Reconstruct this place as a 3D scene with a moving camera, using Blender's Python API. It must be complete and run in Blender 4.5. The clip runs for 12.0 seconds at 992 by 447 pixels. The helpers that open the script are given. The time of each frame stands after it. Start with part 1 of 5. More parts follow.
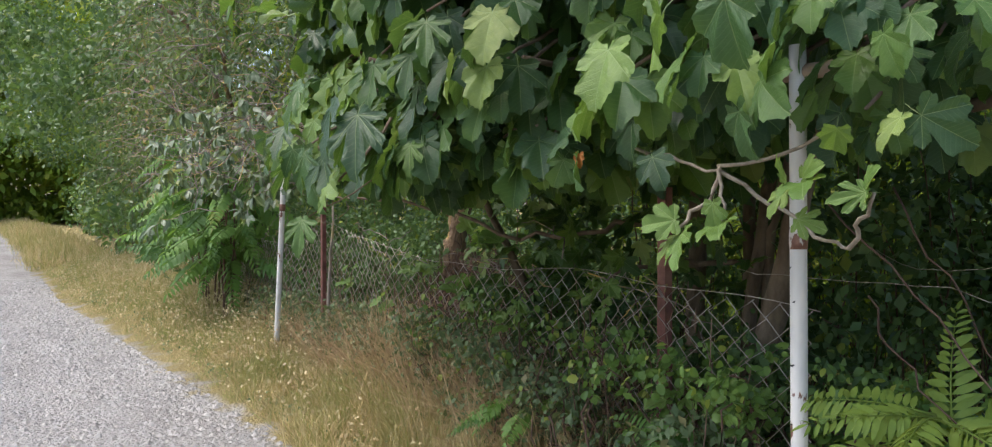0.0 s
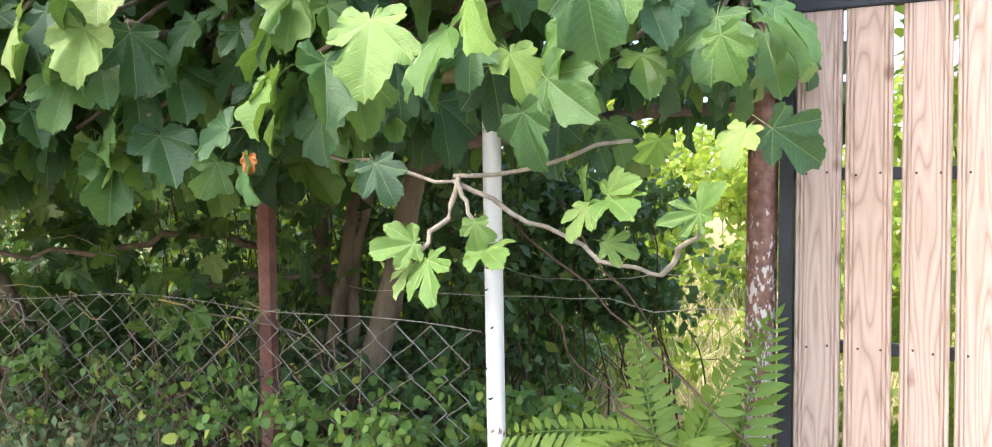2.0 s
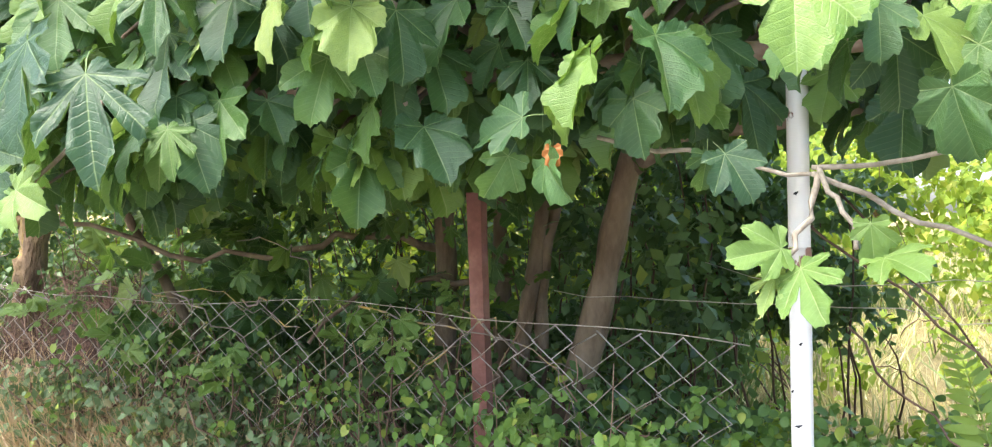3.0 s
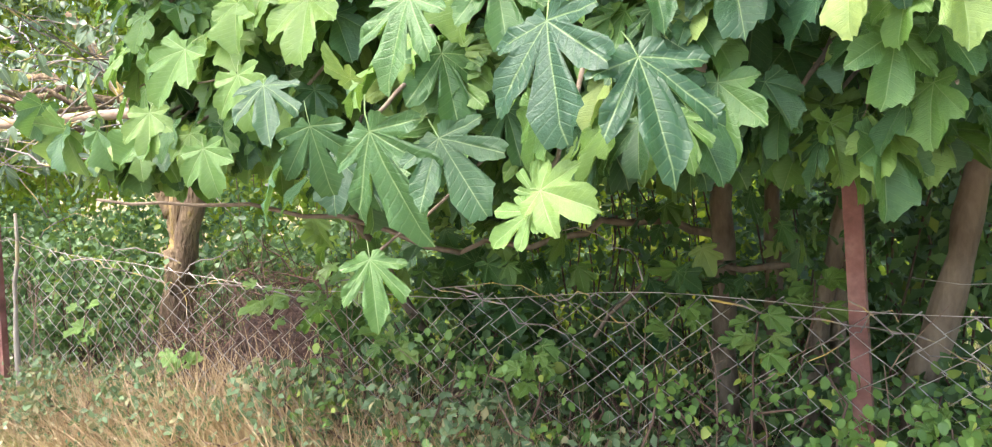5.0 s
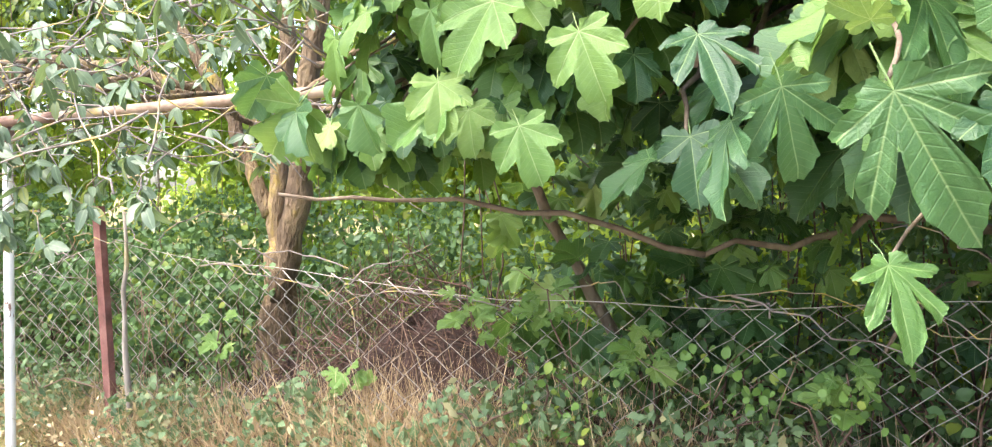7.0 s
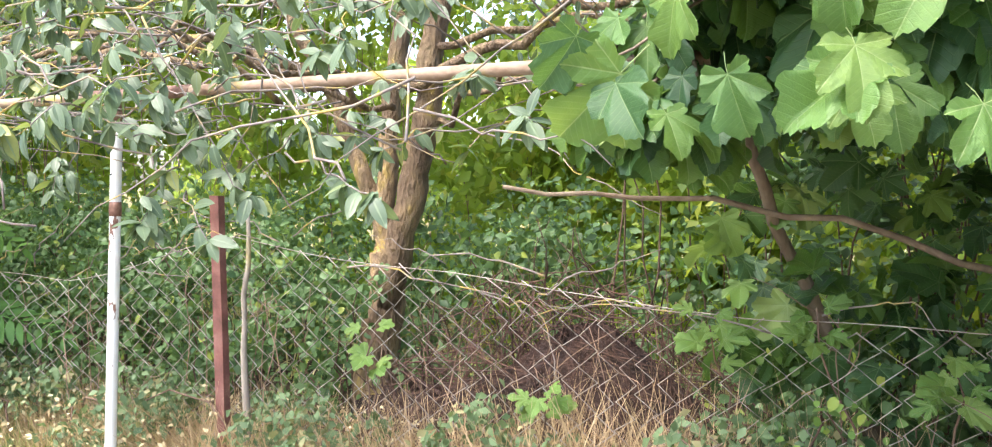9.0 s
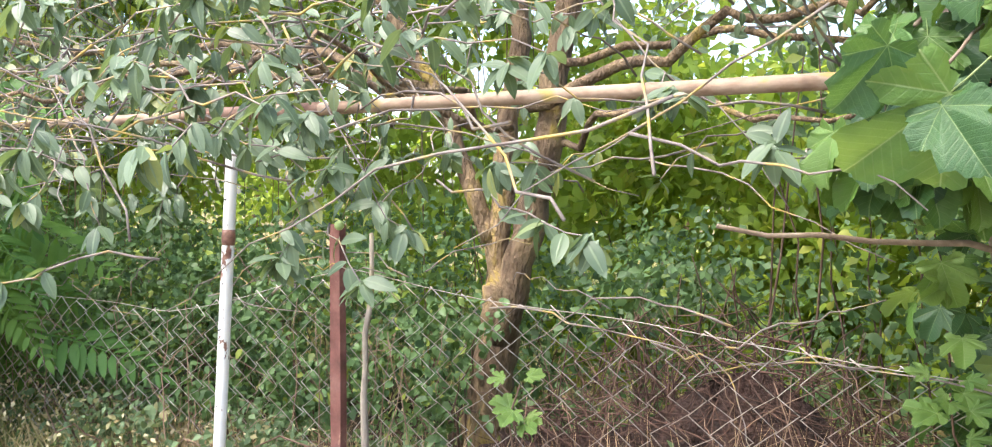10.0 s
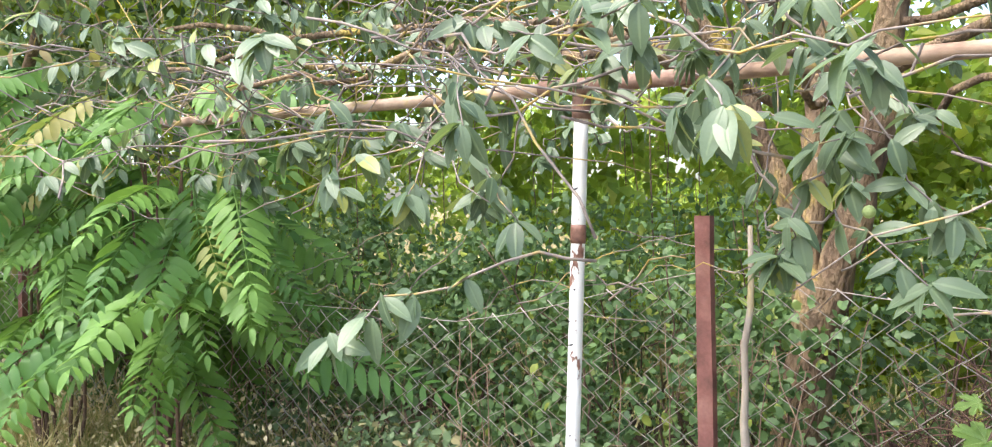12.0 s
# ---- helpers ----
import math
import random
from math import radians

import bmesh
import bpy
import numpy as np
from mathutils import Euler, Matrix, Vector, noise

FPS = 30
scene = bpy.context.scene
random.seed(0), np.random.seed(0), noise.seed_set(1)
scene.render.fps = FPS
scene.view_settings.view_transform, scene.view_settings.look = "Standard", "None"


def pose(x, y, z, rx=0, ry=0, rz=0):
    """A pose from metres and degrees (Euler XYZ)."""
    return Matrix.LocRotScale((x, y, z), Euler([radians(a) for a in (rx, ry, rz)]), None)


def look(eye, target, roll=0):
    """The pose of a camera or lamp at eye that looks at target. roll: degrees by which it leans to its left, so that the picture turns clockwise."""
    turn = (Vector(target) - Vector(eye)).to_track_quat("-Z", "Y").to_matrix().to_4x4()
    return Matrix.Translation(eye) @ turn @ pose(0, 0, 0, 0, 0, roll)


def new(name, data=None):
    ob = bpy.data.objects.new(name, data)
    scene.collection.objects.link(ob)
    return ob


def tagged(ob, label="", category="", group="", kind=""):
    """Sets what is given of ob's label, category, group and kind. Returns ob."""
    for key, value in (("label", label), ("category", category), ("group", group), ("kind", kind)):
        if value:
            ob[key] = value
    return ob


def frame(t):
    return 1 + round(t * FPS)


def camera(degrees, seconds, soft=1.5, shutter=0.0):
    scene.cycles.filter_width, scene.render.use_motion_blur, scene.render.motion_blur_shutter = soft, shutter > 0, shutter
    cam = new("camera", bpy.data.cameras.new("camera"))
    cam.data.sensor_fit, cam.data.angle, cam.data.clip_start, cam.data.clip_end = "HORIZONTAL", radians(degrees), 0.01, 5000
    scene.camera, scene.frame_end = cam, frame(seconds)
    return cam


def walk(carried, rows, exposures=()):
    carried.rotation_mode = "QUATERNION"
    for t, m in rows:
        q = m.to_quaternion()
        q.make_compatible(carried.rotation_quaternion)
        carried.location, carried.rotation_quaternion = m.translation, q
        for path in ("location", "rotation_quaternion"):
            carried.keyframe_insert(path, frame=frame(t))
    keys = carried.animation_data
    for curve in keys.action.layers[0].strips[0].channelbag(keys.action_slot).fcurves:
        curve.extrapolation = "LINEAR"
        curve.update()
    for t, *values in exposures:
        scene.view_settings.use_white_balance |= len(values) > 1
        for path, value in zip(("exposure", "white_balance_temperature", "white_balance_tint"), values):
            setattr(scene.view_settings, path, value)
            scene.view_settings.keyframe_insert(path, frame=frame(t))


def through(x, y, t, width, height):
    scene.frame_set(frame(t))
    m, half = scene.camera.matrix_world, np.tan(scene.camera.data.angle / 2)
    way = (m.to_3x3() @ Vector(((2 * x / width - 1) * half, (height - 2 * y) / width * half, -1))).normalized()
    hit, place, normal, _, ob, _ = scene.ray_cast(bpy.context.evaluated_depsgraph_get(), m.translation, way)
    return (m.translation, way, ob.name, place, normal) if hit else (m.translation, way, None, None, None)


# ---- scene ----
cam = camera(57.63, 12.0, soft=1.15)
PATH = [
    (0.0, pose(0.017, 0.117, 1.419, 89.07, -1.04, 62.74)),
    (0.2, pose(-0.066, 0.099, 1.425, 89.35, -1.01, 56.52)),
    (0.5, pose(-0.170, 0.084, 1.429, 89.26, -0.97, 48.39)),
    (0.6, pose(-0.216, 0.085, 1.435, 89.64, -1.06, 46.53)),
    (1.0, pose(-0.354, 0.139, 1.447, 89.93, -0.93, 39.49)),
    (1.5, pose(-0.535, 0.099, 1.473, 88.96, -0.35, 28.04)),
    (2.0, pose(-0.733, 0.035, 1.456, 89.40, -0.44, 28.06)),
    (2.5, pose(-0.980, 0.041, 1.438, 89.50, -0.58, 31.97)),
    (3.0, pose(-1.276, 0.032, 1.458, 89.22, -0.01, 32.72)),
    (3.3, pose(-1.441, -0.021, 1.464, 88.73, 0.62, 32.87)),
    (3.5, pose(-1.537, -0.051, 1.471, 88.81, 0.77, 33.64)),
    (5.5, pose(-2.542, -0.420, 1.516, 87.31, 1.44, 32.41)),
    (6.0, pose(-2.805, -0.290, 1.501, 87.93, 0.53, 33.22)),
    (6.5, pose(-3.100, -0.370, 1.498, 87.30, 2.33, 31.30)),
    (7.0, pose(-3.336, -0.435, 1.500, 87.58, 1.46, 31.13)),
    (9.0, pose(-4.266, -0.418, 1.491, 87.63, -0.11, 30.08)),
    (9.5, pose(-4.537, -0.322, 1.509, 87.80, -0.70, 32.57)),
    (9.8, pose(-4.681, -0.302, 1.521, 88.45, -0.93, 32.80)),
    (10.0, pose(-4.795, -0.297, 1.531, 88.82, -0.89, 32.80)),
    (10.5, pose(-5.089, -0.366, 1.533, 89.00, -0.66, 34.54)),
    (11.0, pose(-5.398, -0.307, 1.512, 89.52, -0.88, 35.25)),
    (11.5, pose(-5.636, -0.313, 1.503, 89.00, -0.83, 35.87)),
    (12.0, pose(-5.964, -0.421, 1.492, 88.73, 0.38, 36.67)),
]
EXPOSURES = [(0.0, 1.25), (0.5, 2.6), (1.0, 2.65), (1.5, 2.5), (3.0, 2.7), (5.5, 2.8), (7.0, 2.86), (9.0, 2.65), (9.5, 2.6), (10.0, 2.4), (12.0, 2.3)]
walk(cam, PATH, EXPOSURES)

# ---- light: bright hazy sky, the sun veiled and high ----
SUN_EL, SUN_AZ = radians(62), radians(208)
world = bpy.data.worlds.new("sky")
scene.world = world
world.use_nodes = True
sky = world.node_tree.nodes.new("ShaderNodeTexSky")
sky.sky_type, sky.sun_disc = "NISHITA", False
sky.sun_elevation, sky.sun_rotation = SUN_EL, SUN_AZ
sky.air_density, sky.dust_density, sky.ozone_density = 1.0, 3.5, 1.0
back = world.node_tree.nodes["Background"]
back.inputs["Strength"].default_value = 0.14
world.node_tree.links.new(sky.outputs["Color"], back.inputs["Color"])
sun = new("sun", bpy.data.lights.new("sun", "SUN"))
sun.data.energy, sun.data.angle, sun.data.color = 1.4, radians(35), (1.0, 0.96, 0.90)
to_sun = Vector((math.sin(SUN_AZ) * math.cos(SUN_EL), math.cos(SUN_AZ) * math.cos(SUN_EL), math.sin(SUN_EL)))
sun.matrix_world = look(to_sun * 40, (0, 0, 0))


# ---- materials ----
def tree_of(name):
    m = bpy.data.materials.new(name)
    m.use_nodes = True
    t = m.node_tree
    return m, t, t.nodes["Principled BSDF"], t.nodes["Material Output"]


def node(t, kind, **inputs):
    n = t.nodes.new(kind)
    for k, v in inputs.items():
        n.inputs[k.replace("_", " ")].default_value = v
    return n


def ramp(t, fac, stops):
    n = t.nodes.new("ShaderNodeValToRGB")
    el = n.color_ramp.elements
    while len(el) < len(stops):
        el.new(0.5)
    for e, (p, c) in zip(el, stops):
        e.position, e.color = p, (*c, 1)
    t.links.new(fac, n.inputs["Fac"])
    return n.outputs["Color"]


def mixed(t, fac, a, b, blend="MIX"):
    n = t.nodes.new("ShaderNodeMix")
    n.data_type, n.blend_type = "RGBA", blend
    for sock, v in ((n.inputs[0], fac), (n.inputs[6], a), (n.inputs[7], b)):
        if isinstance(v, bpy.types.NodeSocket):
            t.links.new(v, sock)
        elif isinstance(v, (int, float)):
            sock.default_value = v
        else:
            sock.default_value = (*v, 1)
    return n.outputs[2]


def noise_of(t, scale, detail=4.0, stretch=(1, 1, 1), coords="Object", rough=0.55):
    c = t.nodes.new("ShaderNodeTexCoord")
    mp = node(t, "ShaderNodeMapping", Scale=stretch)
    n = node(t, "ShaderNodeTexNoise", Scale=scale, Detail=detail, Roughness=rough)
    t.links.new(c.outputs[coords], mp.inputs["Vector"])
    t.links.new(mp.outputs["Vector"], n.inputs["Vector"])
    return n.outputs["Fac"]


def bump(t, bsdf, height, strength, distance=0.01):
    b = node(t, "ShaderNodeBump", Strength=strength, Distance=distance)
    t.links.new(height, b.inputs["Height"])
    t.links.new(b.outputs["Normal"], bsdf.inputs["Normal"])


def any_random(t):
    """A number of its own for each object and each loose piece."""
    o, g = t.nodes.new("ShaderNodeObjectInfo"), t.nodes.new("ShaderNodeNewGeometry")
    a = t.nodes.new("ShaderNodeMath")
    a.operation = "ADD"
    t.links.new(o.outputs["Random"], a.inputs[0])
    t.links.new(g.outputs["Random Per Island"], a.inputs[1])
    f = t.nodes.new("ShaderNodeMath")
    f.operation = "FRACT"
    t.links.new(a.outputs[0], f.inputs[0])
    return f.outputs[0]


def surface(name, stops, scale=8.0, fine=60.0, rough=0.8, relief=0.3, distance=0.01, metal=0.0, stretch=(1, 1, 1), spec=0.4):
    m, t, p, out = tree_of(name)
    big, small = noise_of(t, scale, 5, stretch), noise_of(t, fine, 4, stretch)
    col = ramp(t, big, stops)
    col = mixed(t, 0.35, col, ramp(t, small, [(0.3, (0.45, 0.45, 0.45)), (0.7, (1.0, 1.0, 1.0))]), "MULTIPLY")
    t.links.new(col, p.inputs["Base Color"])
    p.inputs["Roughness"].default_value, p.inputs["Metallic"].default_value = rough, metal
    p.inputs["Specular IOR Level"].default_value = spec
    bump(t, p, small, relief, distance)
    return m


def foliage(name, dark, light, odd, rough=0.4, through=0.35, glow=(0.35, 0.45, 0.05), vein=None, spec=0.5, odd_at=0.93, patch=None):
    """Leaves: each its own green, some yellowed, light shining through the blade."""
    m, t, p, out = tree_of(name)
    col = ramp(t, any_random(t), [(0.0, dark), (0.55, light), (odd_at, light), (min(odd_at + 0.04, 1.0), odd)])
    blotch = noise_of(t, 14.0, 3)
    col = mixed(t, 0.4, col, ramp(t, blotch, [(0.3, (0.6, 0.62, 0.55)), (0.7, (1.0, 1.0, 1.0))]), "MULTIPLY")
    if patch:
        col = mixed(t, ramp(t, noise_of(t, 1.9, 4), [(0.46, (0, 0, 0)), (0.62, (0.85, 0.85, 0.85))]), col, patch)
    if vein:
        uv = t.nodes.new("ShaderNodeUVMap")
        sep = t.nodes.new("ShaderNodeSeparateXYZ")
        t.links.new(uv.outputs["UV"], sep.inputs["Vector"])
        line = ramp(t, sep.outputs["Y"], [(0.80, (0, 0, 0)), (0.95, (0.85, 0.85, 0.85))])
        col = mixed(t, line, col, vein)
        bump(t, p, line, 0.25, 0.003)
    t.links.new(col, p.inputs["Base Color"])
    p.inputs["Roughness"].default_value, p.inputs["Specular IOR Level"].default_value = rough, spec
    tl = t.nodes.new("ShaderNodeBsdfTranslucent")
    t.links.new(mixed(t, 0.6, col, glow), tl.inputs["Color"])
    mx = node(t, "ShaderNodeMixShader", Fac=through)
    t.links.new(p.outputs[0], mx.inputs[1])
    t.links.new(tl.outputs[0], mx.inputs[2])
    t.links.new(mx.outputs[0], out.inputs["Surface"])
    return m


def fig_leaf(name, stops, through, glow, vein, rough):
    """A fig blade: pale veins fanning out with fine side ribs, blotched green, a waxy sheen."""
    m, t, p, out = tree_of(name)
    col = ramp(t, any_random(t), stops)
    col = mixed(t, 0.55, col, ramp(t, noise_of(t, 7.0, 4), [(0.3, (0.55, 0.62, 0.60)), (0.7, (1.05, 1.0, 0.95))]), "MULTIPLY")
    col = mixed(t, 0.3, col, ramp(t, noise_of(t, 60.0, 3), [(0.3, (0.7, 0.7, 0.7)), (0.7, (1.0, 1.0, 1.0))]), "MULTIPLY")
    sep = t.nodes.new("ShaderNodeSeparateXYZ")
    t.links.new(t.nodes.new("ShaderNodeUVMap").outputs["UV"], sep.inputs["Vector"])

    def calc(op, a, b):
        n = t.nodes.new("ShaderNodeMath")
        n.operation = op
        for sock, v in zip(n.inputs, (a, b)):
            if isinstance(v, bpy.types.NodeSocket):
                t.links.new(v, sock)
            else:
                sock.default_value = v
        return n.outputs[0]

    main = ramp(t, sep.outputs["Y"], [(0.003, (0.5, 0.5, 0.5)), (0.009, (0, 0, 0))])
    lean = calc("SUBTRACT", sep.outputs["X"], calc("MULTIPLY", sep.outputs["Y"], 0.75))
    rib = ramp(t, calc("PINGPONG", calc("MULTIPLY", lean, 11.0), 0.5), [(0.02, (1, 1, 1)), (0.10, (0, 0, 0))])
    col = mixed(t, calc("MULTIPLY", rib, 0.10), col, vein)
    col = mixed(t, main, col, vein)
    t.links.new(col, p.inputs["Base Color"])
    p.inputs["Specular IOR Level"].default_value = 0.38
    t.links.new(ramp(t, noise_of(t, 22.0, 3), [(0.3, (rough,) * 3), (0.7, (rough + 0.16,) * 3)]), p.inputs["Roughness"])
    bump(t, p, calc("ADD", calc("MULTIPLY", rib, -0.5), calc("ADD", calc("MULTIPLY", main, -1.0), noise_of(t, 45.0, 3))), 0.35, 0.006)
    tl = t.nodes.new("ShaderNodeBsdfTranslucent")
    t.links.new(mixed(t, 0.5, col, glow), tl.inputs["Color"])
    mx = node(t, "ShaderNodeMixShader", Fac=through)
    t.links.new(p.outputs[0], mx.inputs[1])
    t.links.new(tl.outputs[0], mx.inputs[2])
    t.links.new(mx.outputs[0], out.inputs["Surface"])
    return m


FIG = fig_leaf("fig_leaf_green", [(0.0, (0.028, 0.078, 0.038)), (0.5, (0.060, 0.140, 0.044)), (0.8, (0.115, 0.22, 0.045)), (0.95, (0.18, 0.29, 0.06)), (0.99, (0.26, 0.34, 0.10))], 0.3, (0.22, 0.36, 0.04), (0.30, 0.40, 0.16), 0.34)
# Green of young leaves; doubles as painted backlight on the crown's left side.
FIG_YOUNG_LIT = fig_leaf("fig_leaf_young_lit", [(0.0, (0.11, 0.22, 0.05)), (0.7, (0.155, 0.27, 0.06)), (1.0, (0.20, 0.30, 0.08))], 0.35, (0.4, 0.5, 0.08), (0.42, 0.48, 0.22), 0.38)
FIG_DEAD = foliage("fig_leaf_withered", (0.45, 0.16, 0.04), (0.5, 0.2, 0.05), (0.5, 0.2, 0.05), 0.6, 0.3, (0.5, 0.15, 0.03))
PLUM = foliage("plum_leaf", (0.06, 0.10, 0.06), (0.135, 0.19, 0.115), (0.26, 0.28, 0.08), 0.42, 0.3, (0.25, 0.34, 0.06), vein=(0.17, 0.23, 0.13), spec=0.45)
FERNY = foliage("pinnate_leaf", (0.05, 0.135, 0.03), (0.135, 0.26, 0.055), (0.26, 0.24, 0.07), 0.5, 0.35, (0.22, 0.38, 0.05), spec=0.3)
HEDGE_LEAF = foliage("hedge_plum_leaf", (0.05, 0.085, 0.045), (0.14, 0.20, 0.085), (0.30, 0.20, 0.09), 0.45, 0.3, (0.25, 0.34, 0.06), spec=0.35)
FERNY_GATE = foliage("pinnate_leaf_yellowed", (0.12, 0.23, 0.04), (0.20, 0.30, 0.06), (0.30, 0.17, 0.08), 0.5, 0.35, (0.4, 0.45, 0.06), odd_at=0.8, spec=0.32)
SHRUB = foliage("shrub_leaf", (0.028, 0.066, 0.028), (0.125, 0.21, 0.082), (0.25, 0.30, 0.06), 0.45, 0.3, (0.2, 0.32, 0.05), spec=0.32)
WOODS = foliage("woodland_leaf", (0.08, 0.16, 0.02), (0.25, 0.35, 0.05), (0.36, 0.38, 0.07), 0.5, 0.5, (0.5, 0.6, 0.05), odd_at=0.85, spec=0.32)
GRASS = foliage("dry_grass", (0.34, 0.25, 0.12), (0.70, 0.56, 0.32), (0.20, 0.26, 0.07), 0.6, 0.3, (0.5, 0.42, 0.16), odd_at=0.78, spec=0.3, patch=(0.26, 0.28, 0.09))
MEADOW = foliage("meadow_straw", (0.5, 0.42, 0.18), (0.74, 0.66, 0.38), (0.36, 0.42, 0.10), 0.6, 0.3, (0.6, 0.55, 0.2), odd_at=0.75, spec=0.3)
SEED = foliage("pale_seed_head", (0.46, 0.36, 0.20), (0.72, 0.61, 0.40), (0.50, 0.36, 0.20), 0.7, 0.3, (0.6, 0.5, 0.25), odd_at=0.85, spec=0.2)
STRAW = foliage("red_straw", (0.28, 0.18, 0.11), (0.58, 0.42, 0.26), (0.66, 0.50, 0.30), 0.6, 0.3, (0.5, 0.36, 0.15), odd_at=0.85, spec=0.3)
WEEDS = foliage("green_weeds", (0.07, 0.13, 0.03), (0.16, 0.22, 0.06), (0.40, 0.34, 0.14), 0.5, 0.3, (0.3, 0.4, 0.06), odd_at=0.75)
PALE_WEED = foliage("pale_weed", (0.06, 0.105, 0.05), (0.14, 0.205, 0.10), (0.30, 0.27, 0.14), 0.6, 0.25, (0.3, 0.36, 0.1), odd_at=0.86, spec=0.3)
BARK = surface("fig_bark", [(0.3, (0.11, 0.075, 0.05)), (0.6, (0.24, 0.18, 0.13)), (0.8, (0.33, 0.27, 0.21))], 10, 70, 0.85, 0.6, 0.01, stretch=(1, 1, 0.4))
PALE_BARK = surface("pale_fig_twig", [(0.3, (0.19, 0.155, 0.115)), (0.7, (0.36, 0.31, 0.25))], 30, 120, 0.8, 0.4, 0.004)
PLUM_BARK = surface("plum_bark_lichen", [(0.25, (0.07, 0.046, 0.032)), (0.46, (0.20, 0.135, 0.085)), (0.60, (0.30, 0.21, 0.12)), (0.68, (0.42, 0.30, 0.08))], 9, 45, 0.95, 1.0, 0.04, stretch=(1, 1, 0.35))
TWIG = surface("grey_twig_lichen", [(0.3, (0.10, 0.075, 0.065)), (0.52, (0.25, 0.21, 0.19)), (0.64, (0.42, 0.30, 0.08))], 9, 80, 0.85, 0.4, 0.004)
DEAD_TWIG = surface("dead_brown_twig", [(0.3, (0.08, 0.045, 0.032)), (0.7, (0.19, 0.12, 0.085))], 6, 60, 0.9, 0.4, 0.005)
# Dead twig made darker: brown brush with the heap's shade put in.
BRUSH = surface("shaded_dead_brush", [(0.3, (0.045, 0.024, 0.018)), (0.7, (0.13, 0.072, 0.052))], 6, 60, 0.95, 0.5, 0.006)
RUST = surface("red_oxide_paint", [(0.25, (0.09, 0.04, 0.032)), (0.5, (0.20, 0.082, 0.068)), (0.75, (0.29, 0.15, 0.12))], 9, 80, 0.7, 0.5, 0.004, 0.1)
OLD_RUST = surface("brown_rust", [(0.3, (0.12, 0.06, 0.045)), (0.6, (0.26, 0.16, 0.12)), (0.75, (0.40, 0.30, 0.24))], 12, 80, 0.8, 0.5, 0.004)
WIRE = surface("old_galvanised_wire", [(0.3, (0.32, 0.24, 0.20)), (0.6, (0.50, 0.45, 0.40))], 5, 60, 0.6, 0.2, 0.002, 0.1)
BLACK = surface("black_frame_paint", [(0.3, (0.012, 0.014, 0.018)), (0.7, (0.03, 0.034, 0.045))], 5, 90, 0.4, 0.15, 0.002)
SCRAP = surface("white_scrap", [(0.3, (0.5, 0.5, 0.48)), (0.7, (0.75, 0.74, 0.7))], 10, 50, 0.6, 0.3)
SOIL = surface("dark_soil", [(0.3, (0.022, 0.012, 0.010)), (0.7, (0.085, 0.044, 0.034))], 7, 50, 0.95, 1.0, 0.06)


def flaking(name, rust_share, coat=(0.78, 0.77, 0.75), chip=26, bare=None, drips=0.6):
    """White paint flaking off a rusty pipe."""
    m, t, p, out = tree_of(name)
    n = noise_of(t, chip, 6, (1, 1, 0.5))
    drip = noise_of(t, 5, 3, (1, 1, 0.5))
    s = t.nodes.new("ShaderNodeMath")
    s.operation = "MULTIPLY_ADD"
    s.inputs[1].default_value = drips
    t.links.new(drip, s.inputs[0])
    t.links.new(n, s.inputs[2])
    level = s.outputs[0]
    if bare:
        sep = t.nodes.new("ShaderNodeSeparateXYZ")
        t.links.new(t.nodes.new("ShaderNodeTexCoord").outputs["Object"], sep.inputs["Vector"])
        up = t.nodes.new("ShaderNodeMapRange")
        up.inputs["From Min"].default_value, up.inputs["From Max"].default_value = bare
        up.inputs["To Min"].default_value, up.inputs["To Max"].default_value = 0.0, -0.3
        t.links.new(sep.outputs["Z"], up.inputs["Value"])
        s2 = t.nodes.new("ShaderNodeMath")
        t.links.new(level, s2.inputs[0])
        t.links.new(up.outputs[0], s2.inputs[1])
        level = s2.outputs[0]
    rust = ramp(t, noise_of(t, 40, 4), [(0.3, (0.10, 0.04, 0.028)), (0.7, (0.27, 0.14, 0.10))])
    grime = ramp(t, noise_of(t, 9, 4, (1, 1, 0.3)), [(0.3, tuple(0.75 * c for c in coat)), (0.65, coat)])
    mask = ramp(t, level, [(rust_share, (0, 0, 0)), (rust_share + 0.03, (1, 1, 1))])
    t.links.new(mixed(t, mask, rust, grime), p.inputs["Base Color"])
    p.inputs["Roughness"].default_value = 0.55
    bump(t, p, mask, 0.4, 0.002)
    return m


WHITE = flaking("white_pipe_paint", 0.60)
BAND = flaking("rusted_weld", 0.88, (0.66, 0.62, 0.58), 40)
FLAKY = flaking("flaking_post_paint", 0.62, (0.60, 0.54, 0.51), 90, (1.2, 1.75), 0.25)


